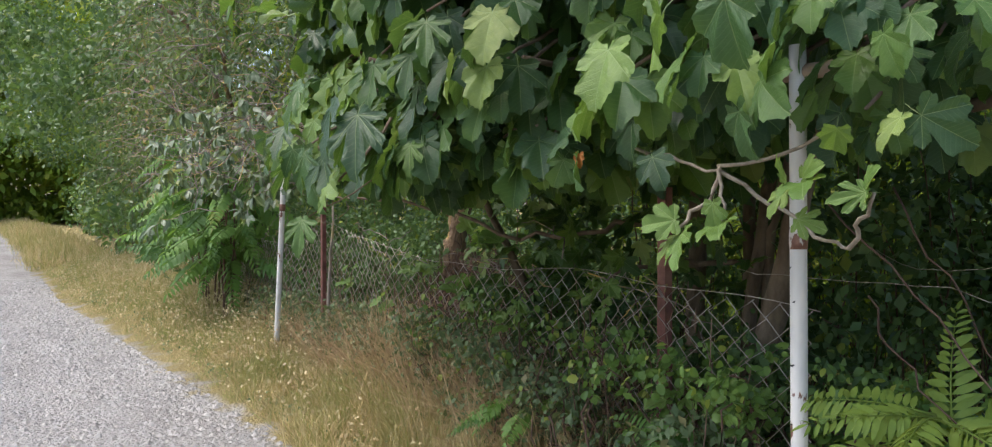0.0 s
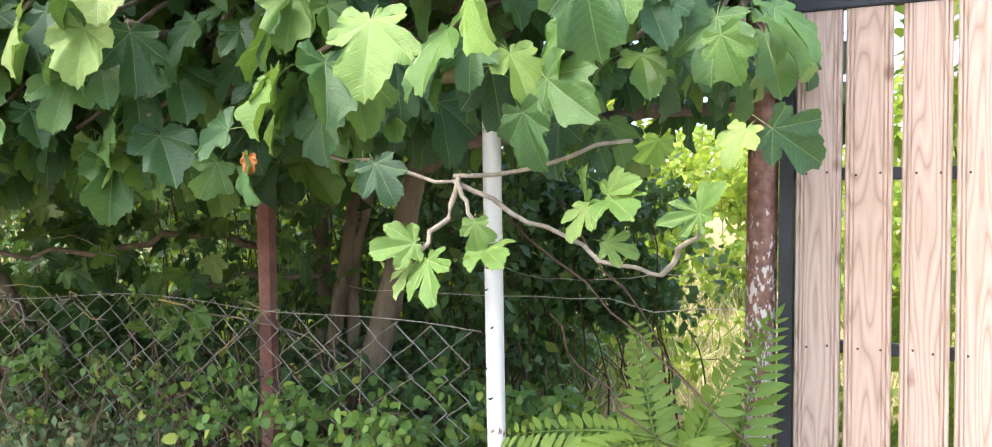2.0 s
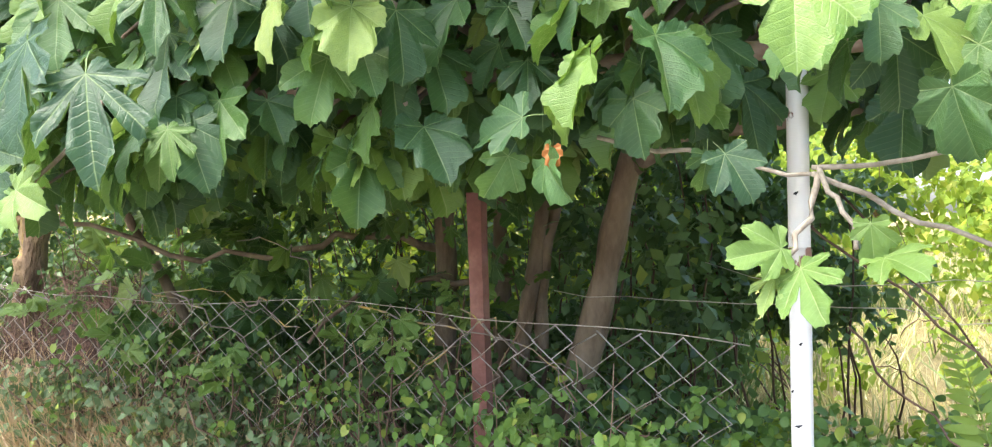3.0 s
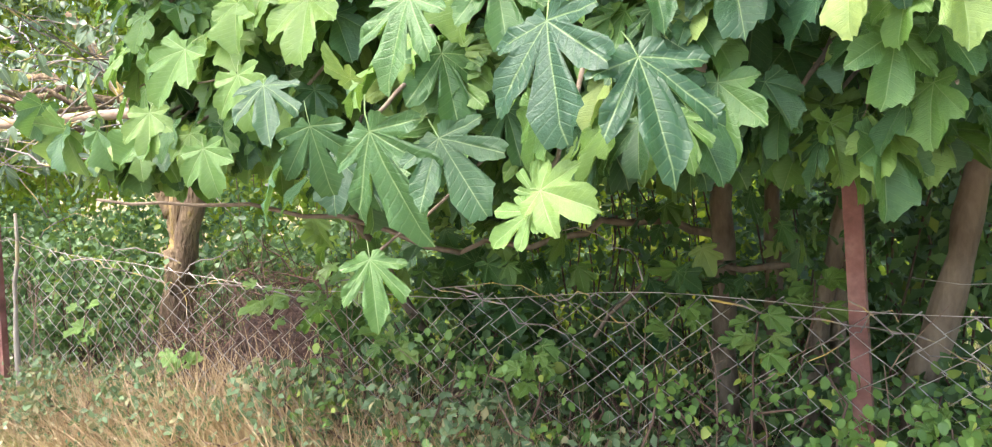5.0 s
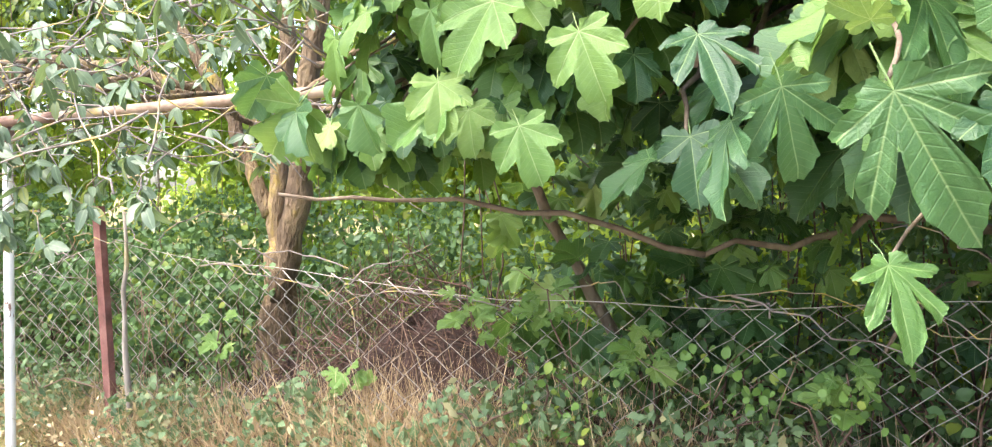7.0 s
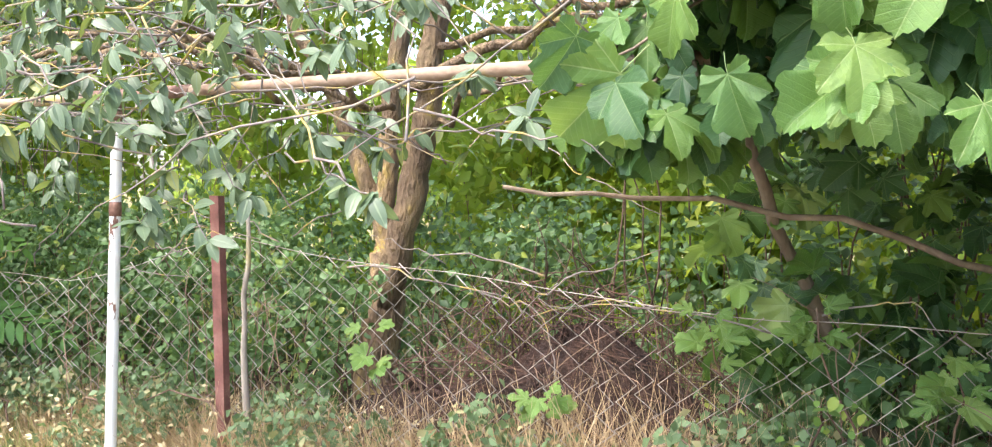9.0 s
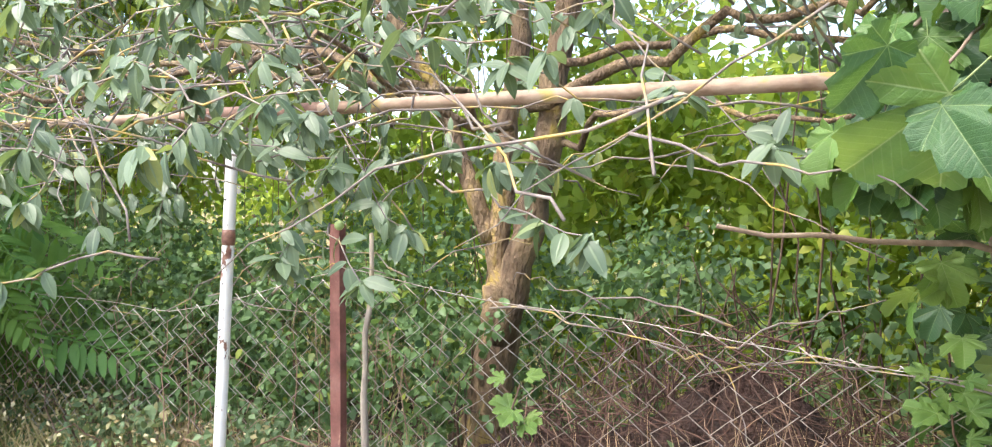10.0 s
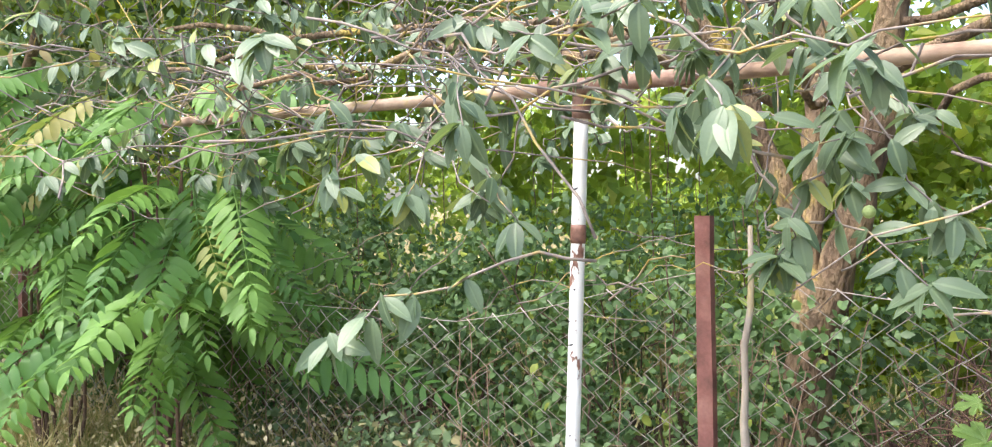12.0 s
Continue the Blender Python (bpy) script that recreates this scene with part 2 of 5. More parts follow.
def timber():
    """Weathered pine boards with long grain and a few knots."""
    m, t, p, out = tree_of("pine_board")
    c, o = t.nodes.new("ShaderNodeTexCoord"), t.nodes.new("ShaderNodeObjectInfo")
    sh = node(t, "ShaderNodeCombineXYZ")
    mul = t.nodes.new("ShaderNodeMath")
    mul.operation, mul.inputs[1].default_value = "MULTIPLY", 37.0
    t.links.new(o.outputs["Random"], mul.inputs[0])
    t.links.new(mul.outputs[0], sh.inputs["Z"])
    t.links.new(mul.outputs[0], sh.inputs["X"])
    add = t.nodes.new("ShaderNodeVectorMath")
    t.links.new(c.outputs["Object"], add.inputs[0])
    t.links.new(sh.outputs[0], add.inputs[1])
    mp = node(t, "ShaderNodeMapping", Scale=(1, 1, 0.09))
    t.links.new(add.outputs[0], mp.inputs["Vector"])
    warp = node(t, "ShaderNodeTexNoise", Scale=9.0, Detail=2.0)
    t.links.new(mp.outputs["Vector"], warp.inputs["Vector"])
    band = node(t, "ShaderNodeMath")
    band.operation, band.inputs[1].default_value = "MULTIPLY", 26.0
    t.links.new(warp.outputs["Fac"], band.inputs[0])
    fr = node(t, "ShaderNodeMath")
    fr.operation = "PINGPONG"
    fr.inputs[1].default_value = 0.5
    t.links.new(band.outputs[0], fr.inputs[0])
    grain = ramp(t, fr.outputs[0], [(0.0, (0.34, 0.245, 0.19)), (0.12, (0.45, 0.345, 0.28)), (0.5, (0.53, 0.415, 0.35))])
    fine = node(t, "ShaderNodeTexNoise", Scale=160.0, Detail=3.0)
    t.links.new(mp.outputs["Vector"], fine.inputs["Vector"])
    col = mixed(t, 0.3, grain, ramp(t, fine.outputs["Fac"], [(0.3, (0.7, 0.68, 0.68)), (0.6, (1, 1, 1))]), "MULTIPLY")
    vor = node(t, "ShaderNodeTexVoronoi", Scale=7.5)
    mk = node(t, "ShaderNodeMapping", Scale=(1, 1, 0.6))
    t.links.new(add.outputs[0], mk.inputs["Vector"])
    t.links.new(mk.outputs["Vector"], vor.inputs["Vector"])
    knot = ramp(t, vor.outputs["Distance"], [(0.045, (0.9, 0.9, 0.9)), (0.11, (0, 0, 0))])
    col = mixed(t, knot, col, (0.20, 0.12, 0.085))
    grey = ramp(t, o.outputs["Random"], [(0.0, (1.0, 0.97, 0.95)), (0.5, (0.98, 0.90, 0.86)), (1.0, (0.84, 0.84, 0.88))])
    col = mixed(t, 0.9, col, grey, "MULTIPLY")
    t.links.new(col, p.inputs["Base Color"])
    p.inputs["Roughness"].default_value = 0.65
    bump(t, p, fr.outputs[0], 0.2, 0.002)
    return m


PINE = timber()


def ground_material():
    """Pale gravel track, straw verge and sunlit dry meadow, told apart by where they lie."""
    m, t, p, out = tree_of("ground_cover")
    c = t.nodes.new("ShaderNodeTexCoord")
    uv = t.nodes.new("ShaderNodeUVMap")
    sep = t.nodes.new("ShaderNodeSeparateXYZ")
    t.links.new(uv.outputs["UV"], sep.inputs["Vector"])
    edge = node(t, "ShaderNodeMath")
    edge.operation = "MULTIPLY_ADD"
    edge.inputs[1].default_value = 0.5
    t.links.new(noise_of(t, 3.0, 5), edge.inputs[0])
    t.links.new(sep.outputs["X"], edge.inputs[2])
    stones = node(t, "ShaderNodeTexVoronoi", Scale=38.0)
    t.links.new(c.outputs["Object"], stones.inputs["Vector"])
    grit = noise_of(t, 90, 4)
    # Dark streaks put the small shadows of rough gravel into the track's colour.
    track = mixed(t, 0.5, ramp(t, noise_of(t, 1.6, 9, (0.4, 1, 1), rough=0.72), [(0.3, (0.26, 0.245, 0.235)), (0.7, (0.46, 0.45, 0.44))]),
                  ramp(t, noise_of(t, 34, 6, (0.6, 1, 1), rough=0.75), [(0.36, (0.2, 0.19, 0.18)), (0.52, (1, 1, 1))]), "MULTIPLY")
    straw = mixed(t, noise_of(t, 2.2, 5), (0.22, 0.18, 0.07), (0.46, 0.37, 0.18))
    straw = mixed(t, 0.6, straw, ramp(t, noise_of(t, 55, 4), [(0.3, (0.4, 0.4, 0.35)), (0.7, (1, 1, 1))]), "MULTIPLY")
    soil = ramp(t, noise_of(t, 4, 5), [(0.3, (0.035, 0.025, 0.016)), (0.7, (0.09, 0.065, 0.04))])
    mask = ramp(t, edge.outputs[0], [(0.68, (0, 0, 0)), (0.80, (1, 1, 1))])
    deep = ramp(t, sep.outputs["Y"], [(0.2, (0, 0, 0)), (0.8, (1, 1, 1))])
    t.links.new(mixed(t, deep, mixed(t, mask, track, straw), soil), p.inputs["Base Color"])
    p.inputs["Roughness"].default_value = 0.95
    p.inputs["Specular IOR Level"].default_value = 0.2
    bump(t, p, mixed(t, 0.5, grit, stones.outputs["Distance"]), 1.0, 0.06)
    return m


GROUND = ground_material()

# ---- geometry helpers ----
rng = np.random.default_rng(7)


def unit(v):
    v = np.asarray(v, float)
    return v / np.maximum(np.linalg.norm(v, axis=-1, keepdims=True), 1e-9)


def frames_of(tip, normal):
    """Turn matrices whose y axis is the tip direction and whose z axis is near the normal."""
    y = unit(tip)
    x = unit(np.cross(y, normal))
    return np.stack([x, y, np.cross(x, y)], axis=-1)


class Geo:
    """Collects triangles for one mesh."""

    def __init__(self):
        self.v, self.f, self.uv, self.n = [], [], [], 0

    def add(self, v, f, uv=None):
        v = np.asarray(v, float).reshape(-1, 3)
        self.v.append(v)
        self.f.append(np.asarray(f, int).reshape(-1, 3) + self.n)
        self.uv.append(np.zeros((len(v), 2)) if uv is None else np.asarray(uv, float))
        self.n += len(v)

    def leaves(self, blade, at, turn, size):
        bv, bf, buv = blade
        at, size = np.asarray(at, float), np.asarray(size, float)
        n = len(at)
        if n == 0:
            return
        v = np.einsum("nij,kj->nki", turn, bv) * size[:, None, None] + at[:, None, :]
        f = bf[None] + (np.arange(n) * len(bv))[:, None, None]
        self.add(v.reshape(-1, 3), f.reshape(-1, 3), np.tile(buv, (n, 1)))

    def tube(self, pts, radii, sides=6):
        pts = np.asarray(pts, float)
        radii = np.broadcast_to(np.asarray(radii, float), (len(pts),))
        d = unit(np.gradient(pts, axis=0))
        ref = np.where(np.abs(d[:, 2:3]) > 0.9, np.array([[1.0, 0, 0]]), np.array([[0, 0, 1.0]]))
        a = unit(np.cross(d, ref))
        b = np.cross(d, a)
        ang = np.linspace(0, 2 * np.pi, sides, endpoint=False)
        ring = pts[:, None] + radii[:, None, None] * (np.cos(ang)[None, :, None] * a[:, None] + np.sin(ang)[None, :, None] * b[:, None])
        i, k = np.meshgrid(np.arange(len(pts) - 1), np.arange(sides), indexing="ij")
        p, q = i * sides + k, i * sides + (k + 1) % sides
        f = np.stack([np.stack([p, q, q + sides], -1), np.stack([p, q + sides, p + sides], -1)]).reshape(-1, 3)
        caps = [(0, k + 1, k) for k in range(1, sides - 1)]
        last = (len(pts) - 1) * sides
        caps += [(last, last + k, last + k + 1) for k in range(1, sides - 1)]
        self.add(ring.reshape(-1, 3), np.concatenate([f, np.array(caps)]))

    def box(self, x0, x1, y0, y1, z0, z1):
        v = [(x, y, z) for x in (x0, x1) for y in (y0, y1) for z in (z0, z1)]
        q = [(0, 1, 3, 2), (4, 6, 7, 5), (0, 4, 5, 1), (2, 3, 7, 6), (0, 2, 6, 4), (1, 5, 7, 3)]
        self.add(v, [t for a, b, c, d in q for t in ((a, b, c), (a, c, d))])

    def mesh(self, name, material, smooth=True):
        v, f, uv = np.concatenate(self.v), np.concatenate(self.f), np.concatenate(self.uv)
        me = bpy.data.meshes.new(name)
        me.vertices.add(len(v))
        me.vertices.foreach_set("co", v.astype(np.float32).ravel())
        me.loops.add(f.size)
        me.loops.foreach_set("vertex_index", f.astype(np.int32).ravel())
        me.polygons.add(len(f))
        me.polygons.foreach_set("loop_start", np.arange(0, f.size, 3, dtype=np.int32))
        me.polygons.foreach_set("use_smooth", np.full(len(f), smooth))
        layer = me.uv_layers.new(name="UVMap")
        layer.data.foreach_set("uv", uv[f.ravel()].astype(np.float32).ravel())
        me.materials.append(material)
        me.update()
        me.validate()
        return me


def thing(name, at, label, category, group="", kind=""):
    e = new(name)
    e.location = at
    e.empty_display_size = 0.1
    return tagged(e, label, category, group, kind)


def child(ob, parent):
    """Hang ob, built in world coordinates, under parent."""
    world_of = Matrix.Identity(4)
    p = parent
    while p is not None:
        world_of = p.matrix_basis @ world_of if p.parent is None else p.matrix_parent_inverse @ p.matrix_basis @ world_of
        p = p.parent
    ob.parent = parent
    ob.matrix_parent_inverse = world_of.inverted()
    return ob


def part(name, geo, material, parent, label="", kind="", smooth=True):
    ob = new(name, geo.mesh(name, material, smooth))
    child(ob, parent)
    return tagged(ob, label, kind=kind)


def piece(name, me, parent, at, turn, size):
    """One leaf or other small piece as an object of its own on a shared mesh."""
    ob = new(name, me)
    m = Matrix(np.asarray(turn).tolist()).to_4x4()
    m = Matrix.Translation(Vector([float(c) for c in at])) @ m @ Matrix.Scale(float(size), 4)
    ob.matrix_basis = m
    child(ob, parent)
    return ob


def bend(a, b, sag=0.0, wobble=0.03, n=9, seed=None):
    """A wandering line from a to b."""
    a, b = np.asarray(a, float), np.asarray(b, float)
    s = np.linspace(0, 1, n)[:, None]
    p = a + (b - a) * s
    p[:, 2] += sag * 4 * s[:, 0] * (1 - s[:, 0])
    r = np.cumsum(rng.normal(0, wobble, (n, 3)), axis=0)
    r -= r[0] + (r[-1] - r[0]) * s
    return p + r


# ---- leaf blades, one metre long, tip towards +y ----
def lobed_blade(lobes, n=72, rings=(0.3, 0.62, 0.86, 1.0), fold=0.18, droop=0.3, wave=0.03, teeth=0.016, twist=0.0):
    """A fig leaf: spoon-shaped lobes as (angle, length, fatness) round the stalk's end, creased along each vein."""
    axes = np.radians([q for q, _, _ in lobes])
    ang = np.radians(np.linspace(-158, 158, n))
    ang = ang[np.min(np.abs(ang[:, None] - axes[None]), axis=1) > 0.035]
    ang = np.sort(np.concatenate([ang, axes, axes - 0.05, axes + 0.05]))
    n = len(ang)
    r = 0.24 + 0.09 * np.cos(ang)
    for a, l, fat in lobes:
        d = (ang - np.radians(a) + np.pi) % (2 * np.pi) - np.pi
        c, sa, sb = 0.70 * l, 0.30 * l, 1.08 * fat * l
        qa = (np.cos(d) / sa) ** 2 + (np.sin(d) / sb) ** 2
        qb = -2 * c * np.cos(d) / sa ** 2
        disc = qb * qb - 4 * qa * ((c / sa) ** 2 - 1)
        far = np.where((disc > 0) & (np.cos(d) > 0), (-qb + np.sqrt(np.maximum(disc, 0))) / (2 * qa), 0)
        r = np.maximum(r, far)
    r = r * (1 + 0.035 * np.sin(ang * 13 + 40 * fold) + 0.025 * np.sin(ang * 23 + 60 * droop))
    r = r * (1 + teeth * np.where(np.arange(n) % 2 == 0, 1, -1))
    k = np.argmin(np.abs(ang[:, None] - axes[None]), axis=1)
    off = ang - axes[k]
    v, uv = [(0, 0, 0)], [(0.0, 0.0)]
    for q in rings:
        along, side = r * q * np.cos(off), r * q * np.sin(off)
        x, y = np.sin(ang) * r * q, np.cos(ang) * r * q
        z = fold * np.abs(side) + 0.5 * fold * np.abs(x) - droop * along ** 2 * (0.6 + 0.4 * np.cos(axes[k]))
        z = z + wave * q * q * np.sin(17 * along + 2.1 * k + np.sign(off)) + twist * x * y
        v += list(zip(x, y, z))
        uv += list(zip(along, np.abs(side)))
    f = [(0, 2 + i, 1 + i) for i in range(n - 1)]
    for ring in range(len(rings) - 1):
        for i in range(n - 1):
            a, b = 1 + ring * n + i, 1 + (ring + 1) * n + i
            f += [(a, a + 1, b + 1), (a, b + 1, b)]
    # the stalk, curving back from the blade
    base = len(v)
    for t, back in ((0.0, 0.0), (0.5, 0.03), (1.0, 0.12)):
        for px, pz in ((-0.008, 0.0), (0.008, 0.0), (0.0, -0.014)):
            v.append((px, -0.36 * t, pz - back))
            uv.append((0.0, 0.0))
    for o in (base, base + 3):
        for a, b in ((0, 1), (1, 2), (2, 0)):
            f += [(o + a, o + b, o + b + 3), (o + a, o + b + 3, o + a + 3)]
    return np.array(v), np.array(f), np.array(uv)


FIG_LOBES = [
    ([(0, 1.0, 0.22), (-41, 0.76, 0.185), (42, 0.80, 0.185), (-80, 0.48, 0.21), (82, 0.50, 0.21)], 0.16, 0.16, 0.034, 0.10),
    ([(0, 1.0, 0.27), (-46, 0.72, 0.235), (45, 0.78, 0.235), (-94, 0.44, 0.30), (94, 0.46, 0.30)], 0.28, 0.24, 0.034, -0.2),
    ([(0, 1.0, 0.30), (-45, 0.80, 0.24), (54, 0.56, 0.26), (-98, 0.44, 0.34), (100, 0.40, 0.34)], 0.20, 0.20, 0.028, 0.25),
    ([(0, 1.0, 0.38), (-48, 0.62, 0.36), (48, 0.64, 0.36), (-100, 0.42, 0.42), (100, 0.42, 0.42)], 0.34, 0.26, 0.030, -0.2),
    ([(0, 1.0, 0.185), (-36, 0.82, 0.15), (37, 0.76, 0.15), (-72, 0.54, 0.165), (74, 0.48, 0.165)], 0.18, 0.22, 0.042, 0.1),
    ([(0, 1.0, 0.33), (-50, 0.72, 0.28), (54, 0.52, 0.34), (-102, 0.42, 0.38), (105, 0.40, 0.38)], 0.50, 0.18, 0.034, 0.3),
]
FIG_BLADES = [lobed_blade(l, 84, fold=a, droop=b, wave=c, twist=d) for l, a, b, c, d in FIG_LOBES]
DEEP_BLADES = [lobed_blade(l, 40, (0.5, 1.0), a, b, c, 0.0, d) for l, a, b, c, d in FIG_LOBES]


def oval_blade(width=0.42, fold=0.10, curl=0.18, n=7):
    s = np.linspace(0, 1, n)
    w = width / 2 * np.sin(np.pi * s ** 0.85) ** 0.8
    z = -curl * s * s
    v = [(x, y, zz) for y, zz, x in zip(s, z, 0 * s)]
    v += [(-x, y, zz + fold * x * 2) for y, zz, x in zip(s, z, w)]
    v += [(x, y, zz + fold * x * 2) for y, zz, x in zip(s, z, w)]
    uv = [(y, 1.0) for y in s] + [(y, 0.0) for y in s] * 2
    f = []
    for i in range(n - 1):
        f += [(i, i + 1, n + i + 1), (i, n + i + 1, n + i), (i, 2 * n + i, 2 * n + i + 1), (i, 2 * n + i + 1, i + 1)]
    return np.array(v), np.array(f), np.array(uv)


OVAL = oval_blade(0.42, 0.10, 0.25)
BROAD = oval_blade(0.7, 0.12, 0.2, 5)
SMALL = (np.array([(0, 0, 0), (-0.3, 0.5, 0.07), (0.3, 0.5, 0.07), (0, 1, -0.12), (0, 0.5, 0)]),
         np.array([(0, 4, 1), (0, 2, 4), (1, 4, 3), (4, 2, 3)]), np.zeros((5, 2)))


def frond_blade(pairs=11, leaflet=0.30, arch=0.35):
    """A pinnate leaf: a stalk with paired lance-shaped leaflets growing out of it."""
    g = Geo()
    s = np.concatenate([[0.0], 0.14 + 0.84 * np.arange(pairs) / (pairs - 1), [1.0]])
    g.tube(np.stack([0 * s, s, -arch * s * s], 1), 0.009 * (1.15 - s), 3)
    lv, lf, luv = oval_blade(0.33 if pairs < 14 else 0.25, 0.1, 0.25, 5)
    stalk = g.v[0]

    def leaflet_at(ring, t, tip, normal, size):
        v = (frames_of(tip, normal)[0] @ lv.T).T * size + np.array([0, t, -arch * t * t])
        start = g.n
        g.add(v, lf, luv)
        f = g.f[-1]
        f[f == start] = ring * 3

    for i in range(pairs):
        t = s[i + 1]
        for side in (-1, 1):
            tip = np.array([[side * 1.0, 0.38 + 0.2 * t, -0.28 - 0.5 * arch * t]]) + rng.normal(0, 0.1, (1, 3))
            size = leaflet * (1.0 - 0.55 * max(0, t - 0.45) / 0.55) * (0.8 + 0.2 * min(1, t * 4)) * rng.uniform(0.9, 1.1)
            leaflet_at(i + 1, t, tip, np.array([[0, 0.1, 1.0]]) + rng.normal(0, 0.22, (1, 3)), size)
    leaflet_at(pairs + 1, 1.0, np.array([[0.1, 1.0, -0.7]]), np.array([[0, 0.3, 1.0]]), leaflet * 0.6)
    return np.concatenate(g.v), np.concatenate(g.f), np.concatenate(g.uv)


FRONDS = [frond_blade(12, 0.26, 0.35), frond_blade(13, 0.24, 0.5), frond_blade(11, 0.29, 0.2)]
DENSE_FRONDS = [frond_blade(17, 0.23, 0.35), frond_blade(19, 0.21, 0.45), frond_blade(15, 0.25, 0.25)]


# ---- ground ----
def road_edge(x):
    x = np.asarray(x, float)
    return np.where(x > -14, np.minimum(1.45 + 0.11 * (x + 5.3), 1.75), 0.49 + 0.05 * (x + 14))


def ground_z(x, y):
    x, y = np.asarray(x, float), np.asarray(y, float)
    s = np.clip((y - road_edge(x) + 0.1) / 0.9, 0, 1)
    return 0.16 * s * s * (3 - 2 * s) + 0.015 * np.sin(x * 2.1 + y) * np.cos(y * 1.7 - x)


def build_ground():
    xs = np.concatenate([[-900, -400, -180, -90], np.linspace(-60, -20, 41), np.linspace(-19.8, 3, 160), np.linspace(4, 40, 20), [90, 200, 900]])
    ys = np.concatenate([[-900, -300, -100, -40], np.linspace(-20, -3, 18), np.linspace(-2.8, 4, 69), np.linspace(4.5, 30, 40), [60, 150, 900]])
    X, Y = np.meshgrid(xs, ys, indexing="ij")
    Z = ground_z(X, Y)
    e = road_edge(X)
    u = np.clip(0.48 + np.maximum((Y - e) * 0.6, (e - 3.4 - Y) * 0.6), 0, 1)
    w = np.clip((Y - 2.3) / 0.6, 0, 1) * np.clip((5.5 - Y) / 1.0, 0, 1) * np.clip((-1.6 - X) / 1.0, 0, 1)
    g = Geo()
    n = len(ys)
    i, k = np.meshgrid(np.arange(len(xs) - 1), np.arange(n - 1), indexing="ij")
    p = i * n + k
    f = np.stack([np.stack([p, p + n, p + n + 1], -1), np.stack([p, p + n + 1, p + 1], -1)]).reshape(-1, 3)
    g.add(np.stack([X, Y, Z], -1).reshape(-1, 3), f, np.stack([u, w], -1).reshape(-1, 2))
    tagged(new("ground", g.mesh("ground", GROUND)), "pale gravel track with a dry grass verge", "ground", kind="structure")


build_ground()


# ---- posts, rail and fence ----
def lean_line(x, y, lx, ly, z0, z1, n=12):
    z = np.linspace(z0, z1, n)
    return np.stack([x + lx * (z - 1), y + ly * (z - 1), z], 1)


def white_pole(x, y, lx, ly, top, band_z, label):
    base = float(ground_z(x, y))
    e = thing("white_pole", (x - lx, y - ly, base), label, "pole", "white pipe poles")
    g = Geo()
    g.tube(lean_line(x, y, lx, ly, base - 0.1, top), 0.0225, 16)
    part("pipe", g, WHITE, e)
    g = Geo()
    g.tube(lean_line(x, y, lx, ly, band_z - 0.028, band_z + 0.03, 5), [0.0232, 0.0246, 0.025, 0.0243, 0.0232], 16)
    part("rust_band", g, BAND, e, "rust-brown weld band")
    g = Geo()
    for dz, a in ((0.08, 4.2), (0.17, 4.9), (0.27, 4.0), (0.34, 4.6), (0.5, 4.3), (-0.14, 4.7), (0.62, 4.8)):
        c = lean_line(x, y, lx, ly, band_z - dz, band_z - dz + 0.01, 2)[0] + 0.0223 * np.array([math.cos(a), math.sin(a), 0])
        d = np.array([-math.sin(a), math.cos(a), 0]) * rng.uniform(0.003, 0.010)
        g.tube([c - d, c, c + d + np.array([0, 0, 0.004])], [0.001, rng.uniform(0.002, 0.004), 0.001], 5)
    part("paint_chips", g, BLACK, e, "dark chips in the paint", "stuff")
    return e


POLE_W1 = white_pole(-1.75, 1.95, -0.015, -0.023, 1.87, 1.354, "white-painted steel pipe pole with a rusty weld band")
POLE_W2 = white_pole(-7.432, 1.954, 0.021, 0.025, 1.83, 1.395, "white-painted steel pipe pole leaning slightly, under a rail")


def build_rail():
    e = thing("rail", (-6.6, 1.95, 1.84), "long weathered horizontal pipe rail with yellow lichen", "rail")
    g = Geo()
    x = np.linspace(-12.0, -1.6, 40)
    z = 1.843 - 0.008 * (x + 6.6)
    g.tube(np.stack([x, 1.95 + 0.006 * np.sin(x * 1.3), z + 0.006 * np.sin(x * 0.9)], 1), 0.0215, 14)
    part("pipe", g, RAIL, e)
    g = Geo()
    g.tube(lean_line(-7.432, 1.954, 0.021, 0.025, 1.75, 1.835, 4), 0.030, 14)
    part("sleeve", g, OLD_RUST, e, "rusty bracket sleeve")
    g = Geo()
    x = np.linspace(-7.55, -6.95, 6)
    g.tube(np.stack([x, 0 * x + 1.95, 1.843 - 0.008 * (x + 6.6)], 1), 0.0245, 14)
    part("coupling", g, OLD_RUST, e, "rusty pipe coupling")


RAIL = surface("lichened_rail", [(0.3, (0.14, 0.078, 0.052)), (0.44, (0.27, 0.18, 0.125)), (0.55, (0.36, 0.265, 0.195)), (0.64, (0.36, 0.27, 0.09))], 13, 70, 0.75, 0.4, 0.004, stretch=(0.5, 1, 1))
build_rail()

FENCE_Y = 2.29
FENCE = thing("fence", (-7.1, FENCE_Y, 0.15), "sagging chain-link fence on rusty angle-iron posts", "fence")


def fence_top(x):
    return np.interp(x, [-14, -9, -8.2, -7.1, -6.2, -5.4, -4.9, -3.0, -1.9], [1.1, 1.07, 1.03, 1.27, 1.19, 1.15, 1.09, 1.16, 1.12])


def fence_y(x, z):
    return FENCE_Y - 0.03 + 0.035 * np.sin(x * 1.7 + 1.3 * z) * np.clip(z, 0, 1) + 0.02 * np.sin(x * 4.1 + z * 3)


